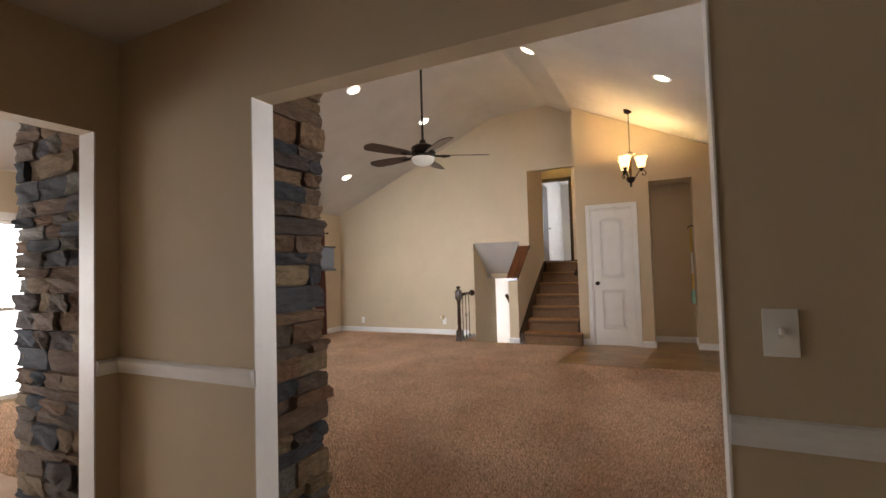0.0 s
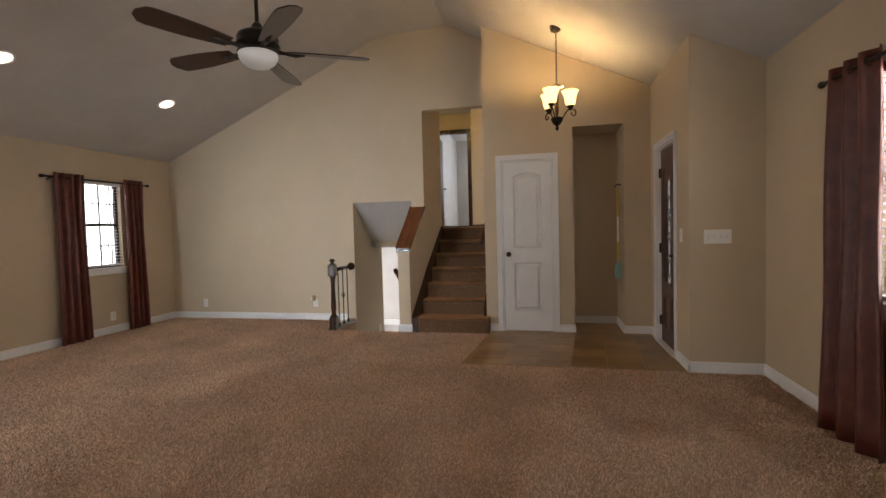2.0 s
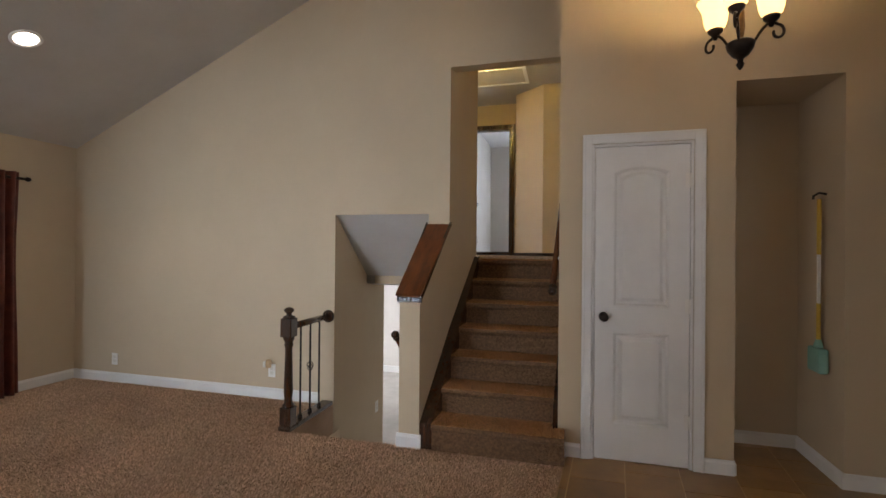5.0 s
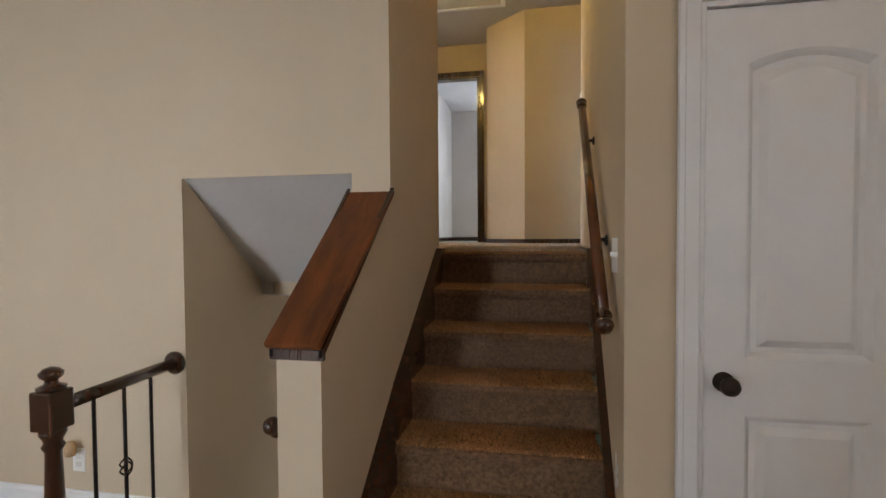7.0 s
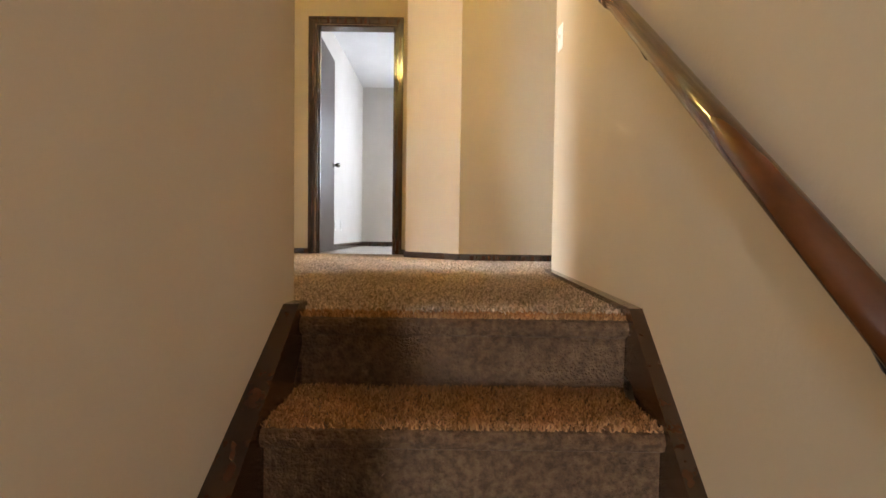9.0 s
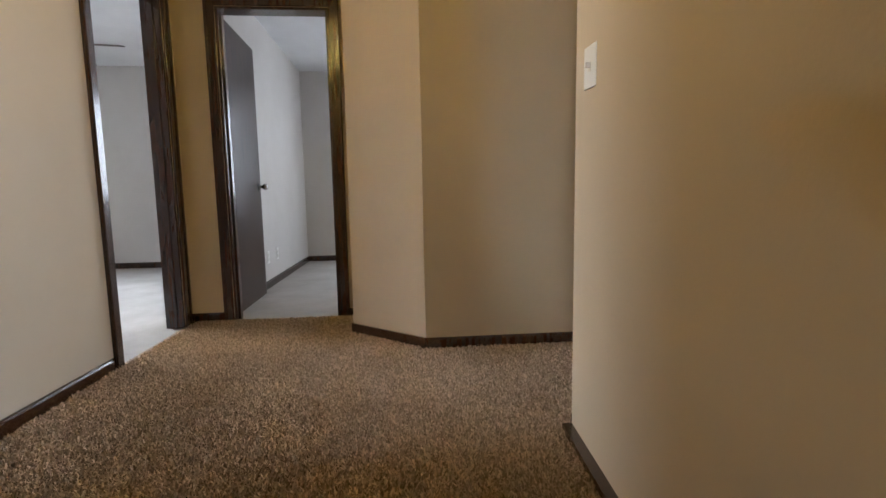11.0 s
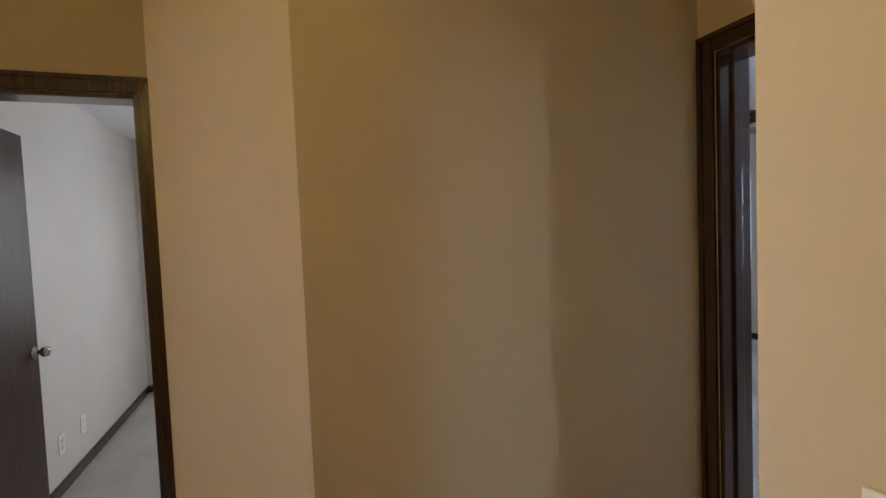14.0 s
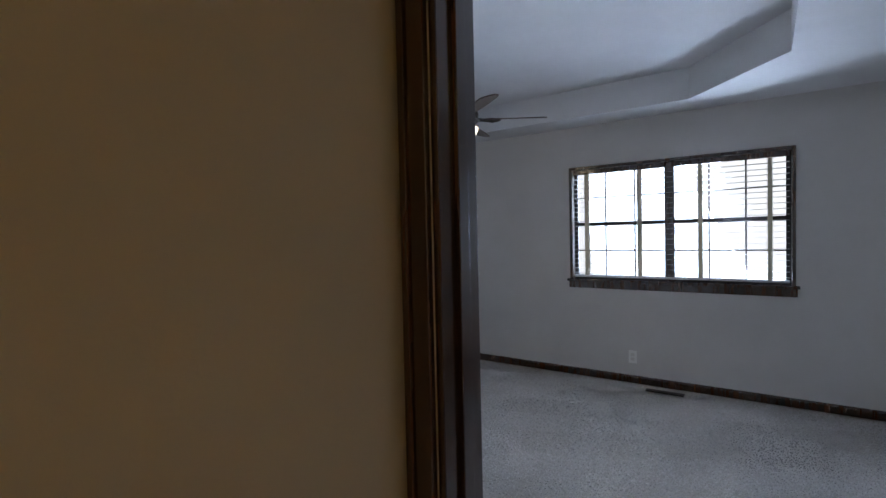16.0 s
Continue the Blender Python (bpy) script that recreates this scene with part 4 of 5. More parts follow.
def ceiling_fan(name, label, at, drop, blades, length, bladew, turn, blade_mat, lit, ceil_z, blade_z=0.095):
    f = thing(name, label, "ceiling fan", at)
    top = ceil_z - at[2]
    part("canopy", lathe([(0.02, top - 0.085), (0.045, top - 0.075), (0.066, top - 0.03), (0.07, top + 0.01)], 20), IRON, f, "", True)
    part("downrod", tube([(0, 0, 0.20), (0, 0, top - 0.05)], 0.013, 10), IRON, f)
    part("motor", lathe([(0.02, 0.24), (0.035, 0.22), (0.04, 0.19), (0.09, 0.175), (0.125, 0.155), (0.135, 0.13), (0.13, 0.10), (0.145, 0.085), (0.12, 0.07), (0.07, 0.06), (0.07, 0.03)], 28), IRON, f, "dark bronze motor housing", True)
    part("light_bowl", lathe([(0.115, 0.045), (0.128, 0.03), (0.125, 0.01), (0.11, -0.02), (0.08, -0.045), (0.04, -0.058), (0.005, -0.062)], 28), lit, f, "frosted glass bowl", True)
    part("collar", lathe([(0.08, 0.065), (0.13, 0.05), (0.135, 0.04), (0.118, 0.034)], 24), IRON, f, "", True)
    for k in range(blades):
        m = pose(0, 0, blade_z, 0, 0, turn + 360 / blades * k) @ pose(0, 0, 0, 13, 0, 0)
        bm = bmesh.new()
        n = 14
        up, dn = [], []
        for i in range(n + 1):
            u = i / n
            wd = bladew * (0.62 + 0.38 * math.sin(min(u * 1.5, 1) * math.pi / 2)) * (1 if u < 0.86 else math.sqrt(max(0.04, 1 - ((u - 0.86) / 0.145) ** 2)))
            r = 0.20 + (length - 0.20) * u
            up.append([bm.verts.new(m @ Vector((r, s * wd / 2, 0.004))) for s in (-1, 1)])
            dn.append([bm.verts.new(m @ Vector((r, s * wd / 2, -0.004))) for s in (-1, 1)])
        for i in range(n):
            for q in (up, dn):
                bm.faces.new((q[i][0], q[i][1], q[i + 1][1], q[i + 1][0]))
            for s in (0, 1):
                bm.faces.new((up[i][s], up[i + 1][s], dn[i + 1][s], dn[i][s]))
        bm.faces.new((up[0][0], up[0][1], dn[0][1], dn[0][0]))
        bm.faces.new((up[n][0], up[n][1], dn[n][1], dn[n][0]))
        bl = part("blade", bm, blade_mat, f)
        br = tube([m @ Vector((0.11, 0, 0.0)), m @ Vector((0.17, 0.0, -0.006)), m @ Vector((0.24, 0, -0.009)), m @ Vector((0.30, 0, -0.008))], [0.016, 0.012, 0.02, 0.008], 8)
        part("blade_bracket", br, IRON, bl)
    return f


ceiling_fan("ceiling_fan", "dark bronze five-blade ceiling fan on a long rod", (-1.775, 4.64, 2.415), 1.2, 5, 0.74, 0.16, 29.5, BLADE, BOWL, 3.87, 0.058)
mf = ceiling_fan("ceiling_fan", "dark ceiling fan with a lit bowl in the raised tray", (2.75, 12.12, 3.42), 0.5, 5, 0.64, 0.14, 14, BLADE, BOWL_ON, 3.90)
ceiling_fan("ceiling_fan", "dark ceiling fan with an unlit bowl in the side bedroom", (-3.85, 12.35, 3.20), 0.4, 5, 0.66, 0.13, 10, BLADE, BOWL, 3.66)
part("pull_chain", tube([(0.05, 0, -0.02), (0.05, 0, -0.22)], 0.0025, 5), IRON, mf)
part("chain_bob", lathe([(0.002, 0), (0.008, -0.01), (0.008, -0.025), (0.002, -0.03)], 8, pose(0.05, 0, -0.22)), IRON, mf)


def recessed_light(x, y):
    z = ceiling_at(x)
    slope = math.degrees(math.atan2(ceiling_at(x + 0.05) - ceiling_at(x - 0.05), 0.1))
    r = thing("recessed_light", "lit round recessed ceiling light with a white rim", "ceiling light", (x, y, z), group="recessed lights of the vaulted ceiling")
    r.rotation_euler = (0, -radians(slope), 0)
    part("rim", lathe([(0.098, 0.002), (0.098, -0.004), (0.09, -0.009), (0.076, -0.006), (0.074, 0.0)], 28), TRIM, r, "", True)
    part("lamp_face", lathe([(0.074, -0.001), (0.04, -0.006), (0.001, -0.008)], 28), LAMP_ON, r, "", True)
    d = bpy.data.lights.new("downlight", "SPOT")
    d.energy, d.color, d.spot_size, d.spot_blend, d.shadow_soft_size = SPOT_W, (1.0, 0.77, 0.50), radians(115), 0.7, 0.05
    ob = new("downlight", d)
    ob.location = (x, y, z - 0.03)


for x, y in RECESSED:
    recessed_light(x, y)


def chandelier():
    cx, cy = 0.215, 6.74
    c = thing("chandelier", "lit three-arm bronze chandelier with frosted bell shades", "chandelier", (cx, cy, 2.235))
    top = ceiling_at(cx) - 2.235
    part("canopy", lathe([(0.012, top - 0.05), (0.05, top - 0.03), (0.062, top + 0.02)], 20), IRON, c, "", True)
    links = bmesh.new()
    z, k = 0.46, 0
    while z < top - 0.04:
        for s in range(8):
            a0, a1 = 2 * math.pi * s / 8, 2 * math.pi * (s + 1) / 8
            p = [Vector((0.009 * math.cos(a), 0, 0.019 * math.sin(a))) for a in (a0, a1)]
            m = pose(0, 0, z + 0.016, 0, 0, 90 * (k % 2) + 20)
            tb = tube([m @ p[0], m @ p[1]], 0.0025, 5)
            me = bpy.data.meshes.new("link_piece")
            tb.to_mesh(me)
            tb.free()
            links.from_mesh(me)
            bpy.data.meshes.remove(me)
        z += 0.030
        k += 1
    part("chain", links, IRON, c)
    part("cord", tube([(0.004, 0, 0.42), (0.006, 0, top - 0.03)], 0.0022, 6), IRON, c)
    part("crown", lathe([(0.012, 0.46), (0.03, 0.445), (0.078, 0.425), (0.08, 0.415), (0.03, 0.40), (0.014, 0.38)], 24), IRON, c, "bronze crown plate", True)
    part("column", lathe([(0.008, 0.40), (0.014, 0.36), (0.022, 0.32), (0.016, 0.26), (0.020, 0.18), (0.012, 0.13), (0.02, 0.10)], 16), BRASSY, c, "", True)
    part("bowl", lathe([(0.055, 0.115), (0.062, 0.105), (0.055, 0.08), (0.035, 0.05), (0.014, 0.035), (0.012, 0.02), (0.018, 0.008), (0.010, -0.01), (0.002, -0.018)], 22), IRON, c, "", True)
    for k in range(3):
        a = radians(6 + 120 * k)
        e = Vector((math.cos(a), math.sin(a), 0))
        pts = []
        for i in range(13):
            u = i / 12
            pts.append(e * (0.045 + 0.115 * u) + Vector((0, 0, 0.085 + 0.115 * math.sin(u * math.pi * 0.62))))
        for i in range(1, 15):
            w = i / 14 * 1.6 * math.pi
            r = 0.038 * (1 - 0.55 * i / 14)
            pts.append(e * (0.16 + r * math.sin(w) * 0.9) + Vector((0, 0, 0.154 + r * math.cos(w))))
        arm = part("arm", tube(pts, 0.0065, 7), IRON, c)
        sx = e * 0.134
        m = Matrix.Translation((sx.x, sx.y, 0.20))
        part("cup", lathe([(0.008, -0.02), (0.016, 0.0), (0.034, 0.018), (0.036, 0.03), (0.028, 0.034)], 18, m), IRON, arm, "", True)
        bell = [(0.030, 0.032), (0.044, 0.042), (0.052, 0.066), (0.056, 0.098), (0.063, 0.132), (0.076, 0.160), (0.084, 0.176), (0.082, 0.177), (0.072, 0.158), (0.059, 0.132), (0.051, 0.098), (0.047, 0.068), (0.040, 0.05)]
        part("shade", lathe(bell, 28, m), SHADE_ON, arm, "frosted glass bell shade, lit", True)
        bulb("chandelier_bulb", (cx + sx.x, cy + sx.y, 2.235 + 0.20 + 0.152), CHAND_W, WARM, 0.03)


chandelier()

mt = thing("mantel_shelf", "smooth dark grey mantel beam on the stone pier", "mantel shelf", (-1.17, 1.93, 1.23))
part("beam", box(-1.65, 0, 0, 0.40, 0.012, 0.135, 0.004), MANTEL, mt)
part("top_edge", box(-1.66, 0.008, 0, 0.408, 0.1355, 0.145, 0.002), BEZEL, mt, "black upper edge")
part("bottom_edge", box(-1.66, 0.008, 0, 0.408, 0, 0.0115, 0.002), BEZEL, mt, "black lower edge")


def plate(name, label, category, m, w, h, kind):
    """A cover plate facing local -y at the pose m; kind: toggles, sockets or rockers, and how many."""
    p = new(name)
    p.matrix_world = m
    tagged(p, label, category)
    part("cover", box(-w / 2, w / 2, -0.006, -0.0006, -h / 2, h / 2, 0.002), PLASTIC, p)
    what, n = kind
    for k in range(n):
        x = (k - (n - 1) / 2) * 0.046
        if what == "toggle":
            part("toggle", box(x - 0.004, x + 0.004, -0.020, -0.0055, -0.004, 0.012, 0.002), PLASTIC, p)
            part("slot", box(x - 0.006, x + 0.006, -0.0068, -0.0059, -0.013, 0.013), PLASTIC2, p)
        else:
            for z in (-0.020, 0.020):
                part("socket", box(x - 0.016, x + 0.016, -0.0082, -0.0058, z - 0.014, z + 0.014, 0.003), PLASTIC2, p)
    return p


SW = "white light switch plate on the beige wall"
OUT = "white electrical outlet low on the wall"
plate("light_switch", SW + " of the dining area", "light switch", pose(0.86, 1.52, 1.045), 0.075, 0.118, ("toggle", 1))
plate("light_switch", "white wide four-toggle switch plate by the entry", "light switch", pose(1.45, 5.99, 1.13), 0.205, 0.115, ("toggle", 4))
plate("light_switch", SW + " beside the entry door", "light switch", pose(1.24, 6.22, 1.14, 0, 0, -90), 0.075, 0.118, ("toggle", 1))
plate("light_switch", "white double light switch plate beside the handrail", "light switch", pose(right_side(7.56), 7.56, 1.295, 0, 0, -86.5), 0.118, 0.118, ("toggle", 2))
plate("light_switch", "white light switch plate at the top of the flight", "light switch", pose(right_side(9.735) - 0.001, 9.735, 2.42, 0, 0, -86.5), 0.075, 0.118, ("toggle", 1))
plate("outlet", "white outlet low beside the first steps", "electrical outlet", pose(right_side(7.5), 7.5, 0.58, 0, 0, -90), 0.075, 0.118, ("socket", 1))
plate("outlet", OUT, "electrical outlet", pose(-4.95, FAR, 0.23), 0.072, 0.116, ("socket", 1))
plate("outlet", OUT + " near the newel", "electrical outlet", pose(-3.14, FAR, 0.25), 0.072, 0.116, ("socket", 1))
plate("outlet", "white outlet on the wall of the lower flight", "electrical outlet", pose(-2.525, 8.82, -0.31, 0, 0, 90), 0.072, 0.116, ("socket", 1))
plate("outlet", OUT + " under the small window", "electrical outlet", pose(WEST, 6.82, 0.22, 0, 0, 90), 0.072, 0.116, ("socket", 1))
plate("outlet", OUT + " in the second bedroom", "electrical outlet", pose(-2.28, 12.79, H + 0.28, 0, 0, 90), 0.072, 0.116, ("socket", 1))
plate("outlet", OUT + " in the second bedroom", "electrical outlet", pose(-2.28, 13.10, H + 0.28, 0, 0, 90), 0.072, 0.116, ("socket", 1))
plate("outlet", OUT + " below the wide window", "electrical outlet", pose(MX, 11.24, H + 0.24, 0, 0, -90), 0.072, 0.116, ("socket", 1))

fr = thing("air_freshener", "beige plug-in air freshener with a clear bottle", "air freshener", (-3.15, FAR - 0.012, 0.32))
part("body", lathe([(0.02, -0.035), (0.026, -0.02), (0.026, 0.02), (0.018, 0.034), (0.004, 0.038)], 14, pose(0, -0.028, 0)), GROUT, fr, "", True)
part("bottle", box(-0.045, -0.018, -0.05, -0.012, -0.03, 0.02, 0.006), PLASTIC2, fr)

ns = thing("mop", "sponge mop with a yellow and white pole hung in the niche", "mop", (0.915, 7.60, 0.62))
part("pole_top", tube([(0, 0, 0.72), (0, 0, 1.06)], 0.012, 10), YELLOW, ns, "yellow pole end")
part("pole", tube([(0, 0, 0.42), (0, 0, 0.72)], 0.010, 10), PLASTIC, ns, "white pole")
part("pole_low", tube([(0, 0, 0.14), (0, 0, 0.42)], 0.012, 10), YELLOW, ns, "yellow pole end")
part("head", box(-0.03, 0.025, -0.075, 0.075, 0, 0.15, 0.012), MINT, ns, "mint green head")
part("collar", lathe([(0.02, 0.14), (0.026, 0.16), (0.014, 0.20)], 12), MINT, ns)
part("hook", tube([(0.038, 0, 1.09), (0.0, 0, 1.10), (-0.03, 0, 1.08), (-0.032, 0, 1.06)], 0.007, 8), IRON, ns)

# newel and short railing beside the lower flight
nw = thing("stair_railing", "short railing with a turned dark newel and iron balusters", "railing", (-2.58, 7.29, 0))
SQ = 0.045
nb = bmesh.new()
add_box(nb, -SQ, SQ, -SQ, SQ, 0, 0.17, 0.006)
post = part("newel", nb, WOOD, nw)
part("plinth", box(-SQ - 0.006, SQ + 0.006, -SQ - 0.006, SQ + 0.006, 0, 0.03, 0.004), WOOD, post)
part("head_block", box(-SQ, SQ, -SQ, SQ, 0.69, 0.83, 0.006), WOOD, post)
part("turning", lathe([(0.040, 0.168), (0.044, 0.185), (0.030, 0.20), (0.028, 0.23), (0.034, 0.28), (0.028, 0.52), (0.026, 0.61), (0.036, 0.63), (0.028, 0.645), (0.034, 0.66), (0.042, 0.675), (0.040, 0.692)], 20), WOOD, post, "", True)
part("finial", lathe([(0.042, 0.828), (0.046, 0.842), (0.022, 0.852), (0.020, 0.865), (0.036, 0.878), (0.038, 0.892), (0.024, 0.906), (0.004, 0.912)], 20), WOOD, post, "", True)
part("rail", tube([(0, 0.04, 0.763), (0, FAR - 7.29 - 0.025, 0.765)], 0.026, 10), WOOD, nw, "", True)
part("rosette", lathe([(0.055, 0), (0.055, 0.012), (0.042, 0.025), (0.03, 0.027)], 20, pose(0, FAR - 7.29 - 0.0006, 0.765, 90, 0, 0)), WOOD, nw, "", True)
part("shoe", box(-0.05, 0.05, SQ + 0.008, FAR - 7.29 - 0.001, 0.0, 0.035, 0.005), WOOD, nw)
for k, yy in enumerate((0.16, 0.30, 0.44)):
    z1 = 0.745
    bal = part("baluster", tube([(0, yy, 0.03), (0, yy, z1)], 0.0075, 8), IRON, nw)
    part("foot", lathe([(0.018, 0.035), (0.018, 0.05), (0.009, 0.06)], 10, pose(0, yy, 0)), IRON, bal)
    if k == 1:
        for q in range(4):
            a = 2 * math.pi * q / 4
            part("basket", tube([(0.026 * math.sin(math.pi * i / 8) * math.cos(a + i * 0.4), yy + 0.026 * math.sin(math.pi * i / 8) * math.sin(a + i * 0.4), 0.36 + 0.011 * i) for i in range(9)], 0.0035, 6), IRON, bal)


def handrail(label, pts, knobs, brackets, wall_dx):
    h = thing("handrail", label, "handrail", pts[0])
    o = Vector(pts[0])
    q = [Vector(p) - o for p in pts]
    part("rail", tube(q, 0.0215, 14), RAILWOOD, h, "glossy cherry-stained rail", True)
    d = (q[-1] - q[0]).normalized()
    for e, s in ((q[0], -1), (q[-1], 1)):
        m = Matrix.Translation(e) @ (d * s).to_track_quat("Z", "Y").to_matrix().to_4x4()
        part("end_knob", lathe([(0.0215, -0.01), (0.027, 0.0), (0.028, 0.010), (0.017, 0.018), (0.018, 0.026), (0.028, 0.038), (0.030, 0.052), (0.022, 0.068), (0.005, 0.075)], 18, m), WOOD, h, "dark turned end knob", True)
    for u in brackets:
        p = q[0].lerp(q[-1], u)
        part("bracket", tube([p + Vector((0, 0, -0.022)), p + Vector((wall_dx * 0.35, 0, -0.055)), p + Vector((wall_dx, 0, -0.06))], [0.008, 0.007, 0.010], 8), IRON, h)
        part("bracket_plate", lathe([(0.024, 0), (0.022, 0.006), (0.010, 0.010)], 14, Matrix.Translation(p + Vector((wall_dx, 0, -0.06))) @ pose(0, 0, 0, 0, -90 if wall_dx > 0 else 90, 0)), IRON, h)


handrail("round cherry-stained handrail on the wall beside the flight", [(-0.673, 7.517, 1.104), (-0.605, 8.72, 2.10)], 2, (0.30, 0.82), 0.05)
handrail("dark handrail along the flight leading down", [(-1.74, 7.34, 0.72), (-1.74, 8.60, -0.27)], 2, (0.15, 0.85), 0.055)

# hall ceiling
hl = thing("ceiling_light", "lit round flush ceiling light in the hall", "ceiling light", (-1.55, 9.72, 3.66))
part("base", lathe([(0.15, 0), (0.155, -0.015), (0.14, -0.03)], 28), BRASSY, hl, "", True)
part("dome", lathe([(0.138, -0.028), (0.13, -0.055), (0.10, -0.085), (0.05, -0.10), (0.004, -0.104)], 28), BOWL_ON, hl, "frosted glass dome, lit", True)
hatch = thing("attic_hatch", "white attic hatch panel with a moulded frame", "attic hatch", (-1.50, 10.385, 3.66))
part("panel", box(-0.34, 0.34, -0.25, 0.25, -0.012, -0.0006, 0.002), CEIL, hatch)
for q in ((-0.385, 0.385, -0.295, -0.25), (-0.385, 0.385, 0.25, 0.295), (-0.385, -0.34, -0.25, 0.25), (0.34, 0.385, -0.25, 0.25)):
    part("moulding", box(*q, -0.022, -0.0006, 0.004), TRIM, hatch)
vt = thing("floor_vent", "brown metal floor vent by the wall", "floor vent", (MX - 0.15, 10.95, H))
part("frame", wall_mesh("x", -0.035, 0.035, -0.15, 0.15, 0.0, 0.006) , IRON, vt)
for k in range(12):
    part("slat", box(-0.025, 0.025, -0.135 + k * 0.0235, -0.125 + k * 0.0235, 0.006, 0.009), IRON, vt)

# ---- entry tiles ----
TX0, TX1, TY0, TY1 = -0.70, 1.238, 5.99, CLO
SKEW = 0.09         # the tile rows run a little out of square with the walls
tl = thing("entry_tiles", "tan ceramic floor tiles laid in a staggered pattern", "tiles", kind="structure")
part("grout_bed", prism([(TX0, TY0), (TX1, TY0), (TX1, TY1), (TX0 + SKEW * (TY1 - TY0), TY1)], "z", -0.01, 0.004), GROUT, tl)
part("grout_bed", box(0.40, 0.955, TY1, 7.97, -0.01, 0.004), GROUT, tl)
S, G = 0.311, 0.006


def tile_piece(x, y, planes):
    """One tile of the skewed rows, cut off at the edges of its area; None when nothing is left."""
    bm = box(0, S - G, 0, S - G, 0.001, 0.0075, 0.0015)
    for v in bm.verts:
        v.co += Vector((x + SKEW * (y + v.co.y - TY1), y, 0))
    for at, out in planes:
        cut = bmesh.ops.bisect_plane(bm, geom=bm.verts[:] + bm.edges[:] + bm.faces[:], plane_co=at, plane_no=out, clear_outer=True)
        rim = [e for e in cut["geom_cut"] if isinstance(e, bmesh.types.BMEdge)]
        if rim:
            bmesh.ops.edgeloop_fill(bm, edges=rim)
    if not bm.verts:
        return None
    xs, ys = [v.co.x for v in bm.verts], [v.co.y for v in bm.verts]
    if max(xs) - min(xs) < 0.015 or max(ys) - min(ys) < 0.015:
        return None
    return bm


MAIN = [((TX1 - 0.002, 0, 0), (1, 0, 0)), ((0, TY0 + 0.003, 0), (0, -1, 0)), ((0, TY1 - 0.002, 0), (0, 1, 0)), ((TX0 + 0.003, TY0, 0), (-1, SKEW, 0))]
NICHE = [((0.402, 0, 0), (-1, 0, 0)), ((0.953, 0, 0), (1, 0, 0)), ((0, TY1 - 0.0015, 0), (0, -1, 0)), ((0, 7.966, 0), (0, 1, 0))]
for col in range(-1, 7):
    for row in range(-1, 8):
        for planes in (MAIN, NICHE):
            piece = tile_piece(-0.525 + col * S, TY0 - 0.12 + (row + 0.5 * (col % 2)) * S, planes)
            if piece:
                part("tile", piece, TILE, tl)

# ---- stone pier ----
pier = thing("stone_pier", "chimney pier clad in stacked brown and slate ledge stones", "stone wall", kind="structure")
part("core", box(-2.70, -1.03, 1.70, 1.94, 0, 3.3), STONE, pier)
part("core", box(-2.70, -2.02, 1.50, 1.70, 0, 2.41), STONE, pier)
part("core", box(-1.03, -1.0, 1.635, 1.94, 0, 3.3), STONE, pier)
shapes = []
rs = random.Random(7)
for k in range(10):
    bm = bmesh.new()
    add_box(bm, -0.5, 0.5, -0.5, 0.5, -0.5, 0.5)
    bmesh.ops.subdivide_edges(bm, edges=bm.edges[:], cuts=2, use_grid_fill=True)
    for v in bm.verts:
        e = sum(abs(abs(c) - 0.5) < 1e-4 for c in v.co)
        v.co *= 1 - (0.03 if e >= 2 else 0) - (0.02 if e == 3 else 0)
        v.co += Vector((rs.uniform(-0.22, 0.22) if abs(v.co.x) > 0.45 else rs.uniform(-0.05, 0.05), rs.uniform(-0.035, 0.035), rs.uniform(-0.045, 0.045)))
    shapes.append(mesh_of(bm, "stone", STONE))


def clad(face, s0, s1, z_top, depth=0.055):
    """Courses of stones over a face: ('x', x, side) or ('y', y, side), from s0 to s1."""
    ax, f, side = face
    z = 0.0
    while z < z_top:
        h = rs.choice((0.055, 0.07, 0.085, 0.10, 0.12, 0.075))
        s = s0 - rs.uniform(0, 0.02)
        while s < s1 - 0.02:
            w = rs.uniform(0.11, 0.34)
            if s1 - (s + w) < 0.08:
                w = s1 - s + rs.uniform(-0.012, 0.03)
            tall = h
            dp = depth + rs.uniform(-0.012, 0.022)
            ob = new("stone", rs.choice(shapes))
            ob.parent = pier
            m = Matrix.Translation((f + side * (dp / 2 - 0.02), s + w / 2, z + tall / 2) if ax == "x" else (s + w / 2, f + side * (dp / 2 - 0.02), z + tall / 2))
            r = Matrix.Identity(4) if ax == "x" else pose(0, 0, 0, 0, 0, 90)
            ob.matrix_local = m @ r @ pose(0, 0, 0, rs.uniform(-1.2, 1.2), 0, 0) @ Matrix.Diagonal((dp, w - 0.004, tall - 0.004, 1))
            s += w
        z += h


clad(("x", -1.0, 1), 1.645, 1.985, 2.35)
clad(("y", 1.50, -1), -2.75, -2.0, 2.15)
clad(("x", -2.70, -1), 1.50, 1.95, 2.1)

# ---- carpet pile ----


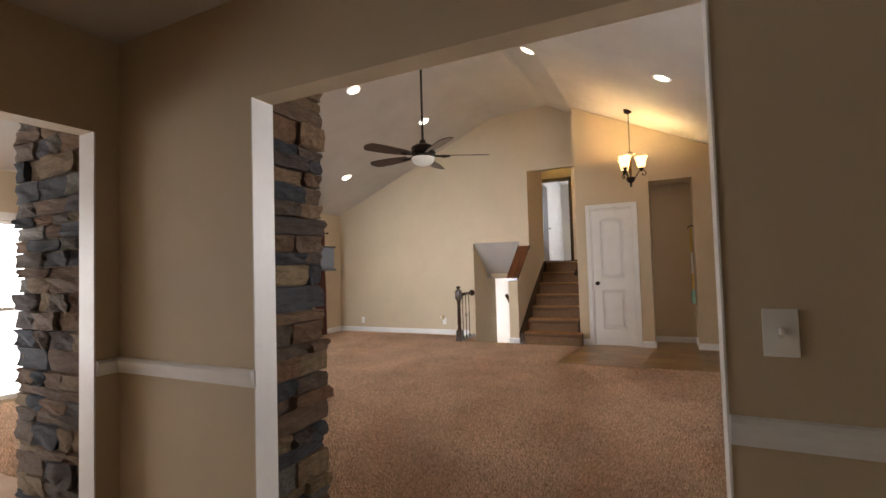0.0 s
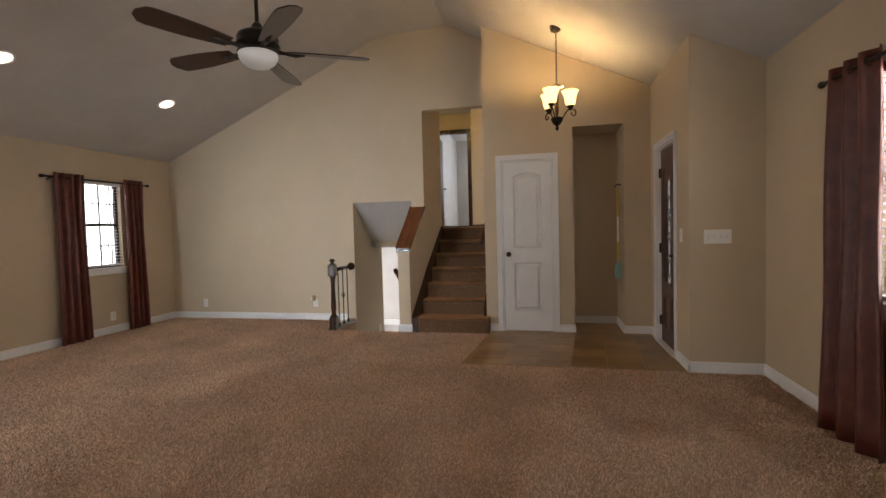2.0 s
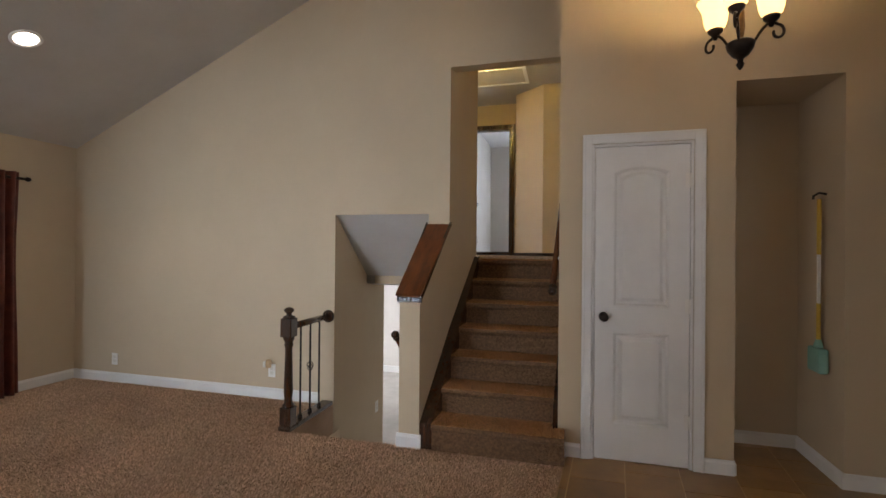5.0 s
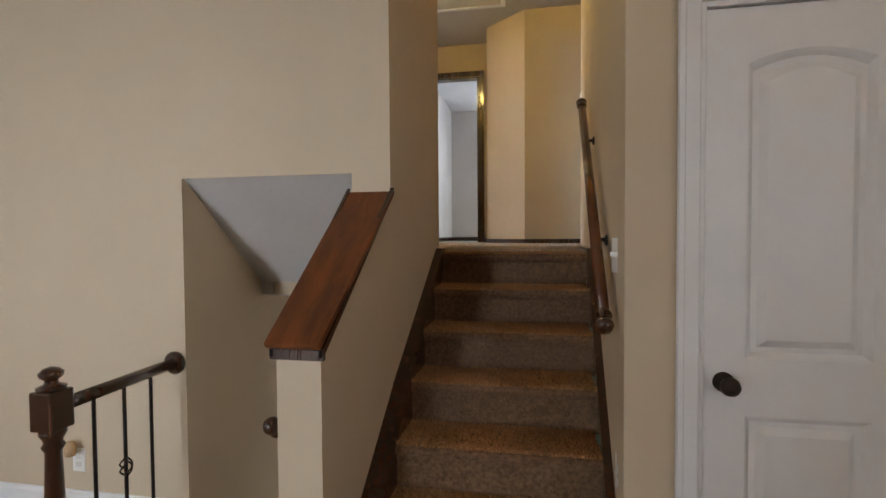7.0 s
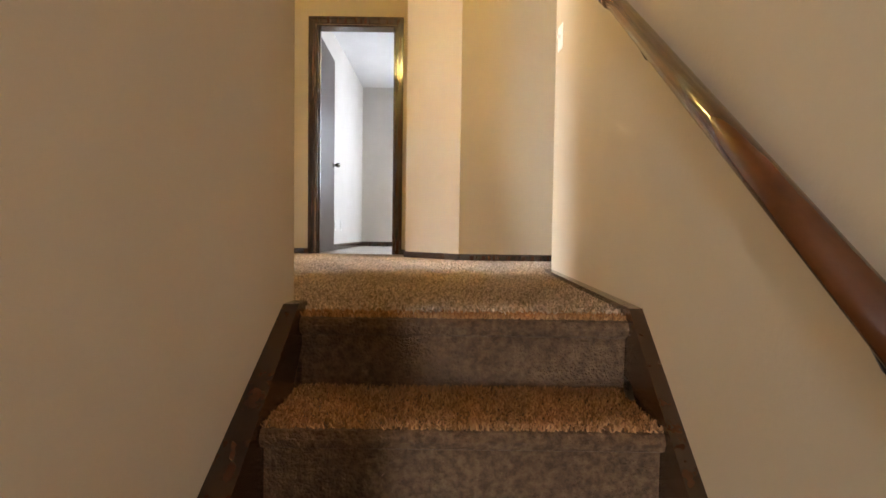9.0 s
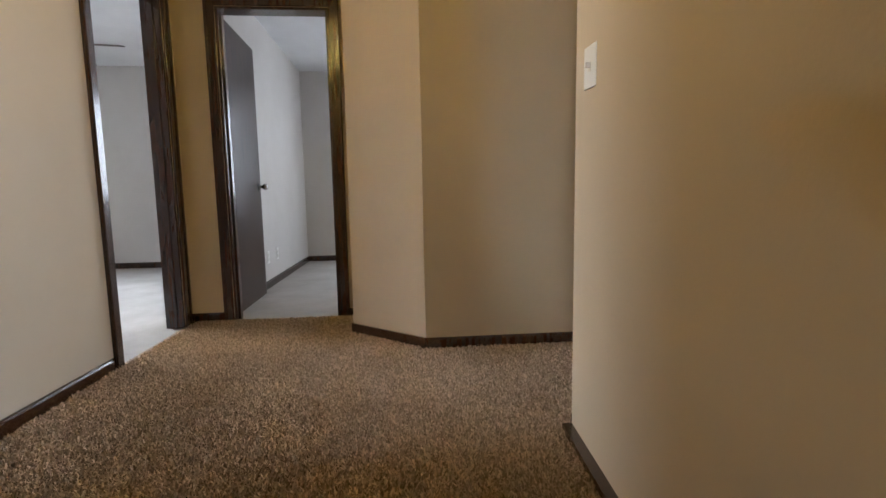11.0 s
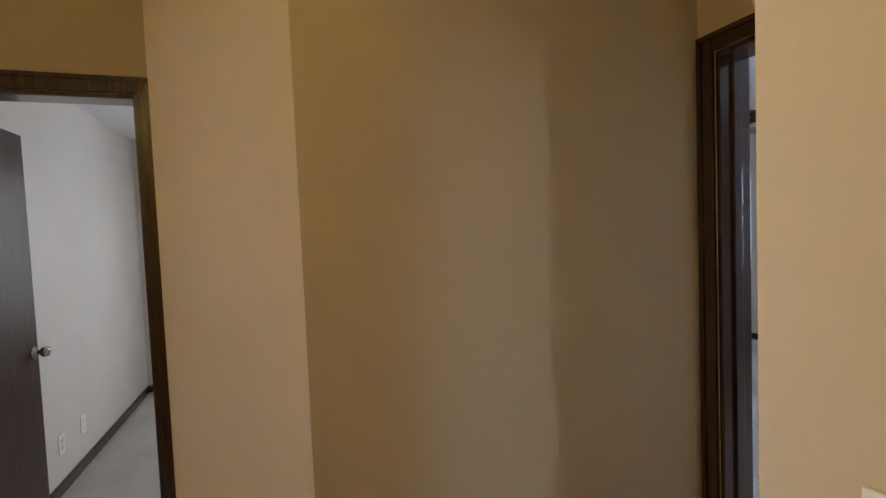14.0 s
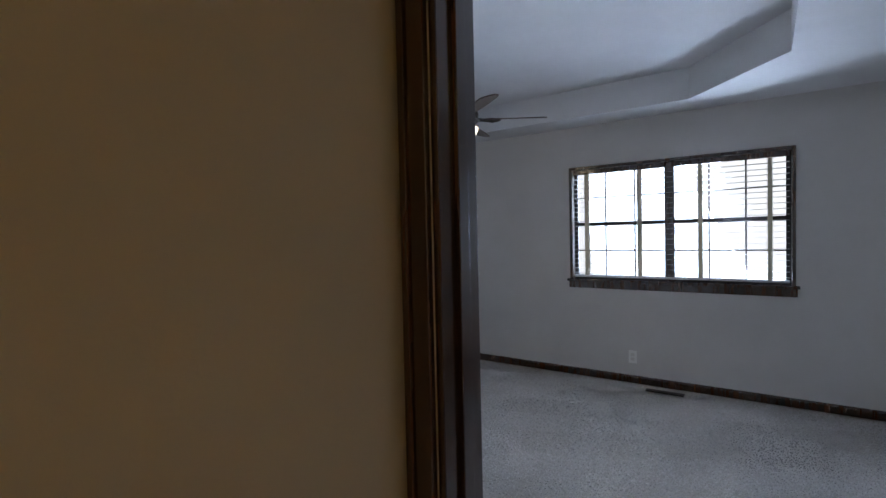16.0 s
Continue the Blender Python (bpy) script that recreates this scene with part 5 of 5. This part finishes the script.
def pile(name, label, mat, areas, density, height, width, seed, skip=None, brushed=0.0):
    """Short tufts standing on flat areas (x0, x1, y0, y1, z)."""
    rng = np.random.default_rng(seed)
    P, Q = [], []
    for x0, x1, y0, y1, z in areas:
        n = int((x1 - x0) * (y1 - y0) * density)
        p = np.stack([rng.uniform(x0, x1, n), rng.uniform(y0, y1, n), np.full(n, z)], 1)
        if skip is not None:
            p = p[~skip(p[:, 0], p[:, 1])]
        P.append(p)
    p = np.concatenate(P)
    n = len(p)
    a = rng.uniform(0, 2 * np.pi, n)
    w = width * rng.uniform(0.6, 1.3, n)
    side = np.stack([np.cos(a) * w, np.sin(a) * w, np.zeros(n)], 1)
    lean = rng.normal(0, 0.45, (n, 2)) * height
    if brushed:
        u = p[:, 0] * 0.94 + p[:, 1] * 0.34 + 0.06 * np.sin(p[:, 1] * 2.3) + rng.normal(0, 0.012, n)
        v = p[:, 1] * 0.94 - p[:, 0] * 0.34 + 0.15 * np.sin(p[:, 0] * 1.7)
        strip, length = np.floor(u / 0.33), np.floor(v / 0.9 + 0.37 * np.floor(u / 0.33))
        turn = np.sin(strip * 12.9898 + length * 78.233) * 43758.5453
        turn = (turn - np.floor(turn)) * 2 * np.pi
        lean += np.stack([np.cos(turn), np.sin(turn)], 1) * height * brushed
    top = np.stack([lean[:, 0], lean[:, 1], height * rng.uniform(0.6, 1.2, n)], 1)
    v = np.empty((n * 4, 3), np.float32)
    v[0::4], v[1::4] = p - side, p + side
    v[2::4], v[3::4] = p + top + side * 0.55, p + top - side * 0.55
    me = bpy.data.meshes.new(name)
    me.vertices.add(n * 4)
    me.vertices.foreach_set("co", v.ravel())
    me.loops.add(n * 4)
    me.loops.foreach_set("vertex_index", np.arange(n * 4, dtype=np.int32))
    me.polygons.add(n)
    me.polygons.foreach_set("loop_start", np.arange(0, n * 4, 4, dtype=np.int32))
    me.polygons.foreach_set("loop_total", np.full(n, 4, np.int32))
    me.update(calc_edges=True)
    me.materials.append(mat)
    return tagged(new(name, me), label, "carpet", "", "stuff")


pile("carpet_pile", "tan plush carpet pile with vacuum marks", PILE_TAN, [(-5.4, 1.78, 1.6, 7.2, 0), (-2.5, -0.6, 7.2, 7.24, 0), (-5.4, -2.66, 7.2, 7.85, 0)], 14000, 0.012, 0.0036, 1,
     lambda x, y: ((x > TX0 + SKEW * (y - TY0) - 0.006) & (y > TY0 - 0.006)) | ((x > -1.71) & (y > R1 - 0.02)), 0.40)
pile("carpet_pile", "brown frieze carpet pile of the upstairs hall", PILE_BROWN, [(-2.41, -0.5, R7 + 0.03, 9.86, H), (-2.41, 0.45, 9.86, 10.80, H), (-2.41, -0.95, 10.8, 11.56, H)], 34000, 0.016, 0.0042, 2,
     lambda x, y: (y - 10.815 > -(x + 0.93) * 0.867) & (x > -1.35) & (y > 10.79) | ((x < left_side(y) + 0.02) & (y < 8.67)) | (x > right_side(y) - 0.02) & (y < 9.88))
# tufts on the treads only; the risers keep the darker, shaded base
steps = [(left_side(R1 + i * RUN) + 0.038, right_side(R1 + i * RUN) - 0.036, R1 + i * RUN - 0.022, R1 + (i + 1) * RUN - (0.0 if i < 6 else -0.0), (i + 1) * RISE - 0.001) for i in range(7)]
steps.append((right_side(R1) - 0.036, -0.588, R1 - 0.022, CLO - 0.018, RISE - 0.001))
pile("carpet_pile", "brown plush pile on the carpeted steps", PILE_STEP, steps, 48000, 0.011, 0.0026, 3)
pile("carpet_pile", "pale bedroom carpet pile", PILE_GREY, [(0.60, 4.18, 9.2, 13.6, H - 0.004)], 17000, 0.0045, 0.0042, 4, None, 0.9)
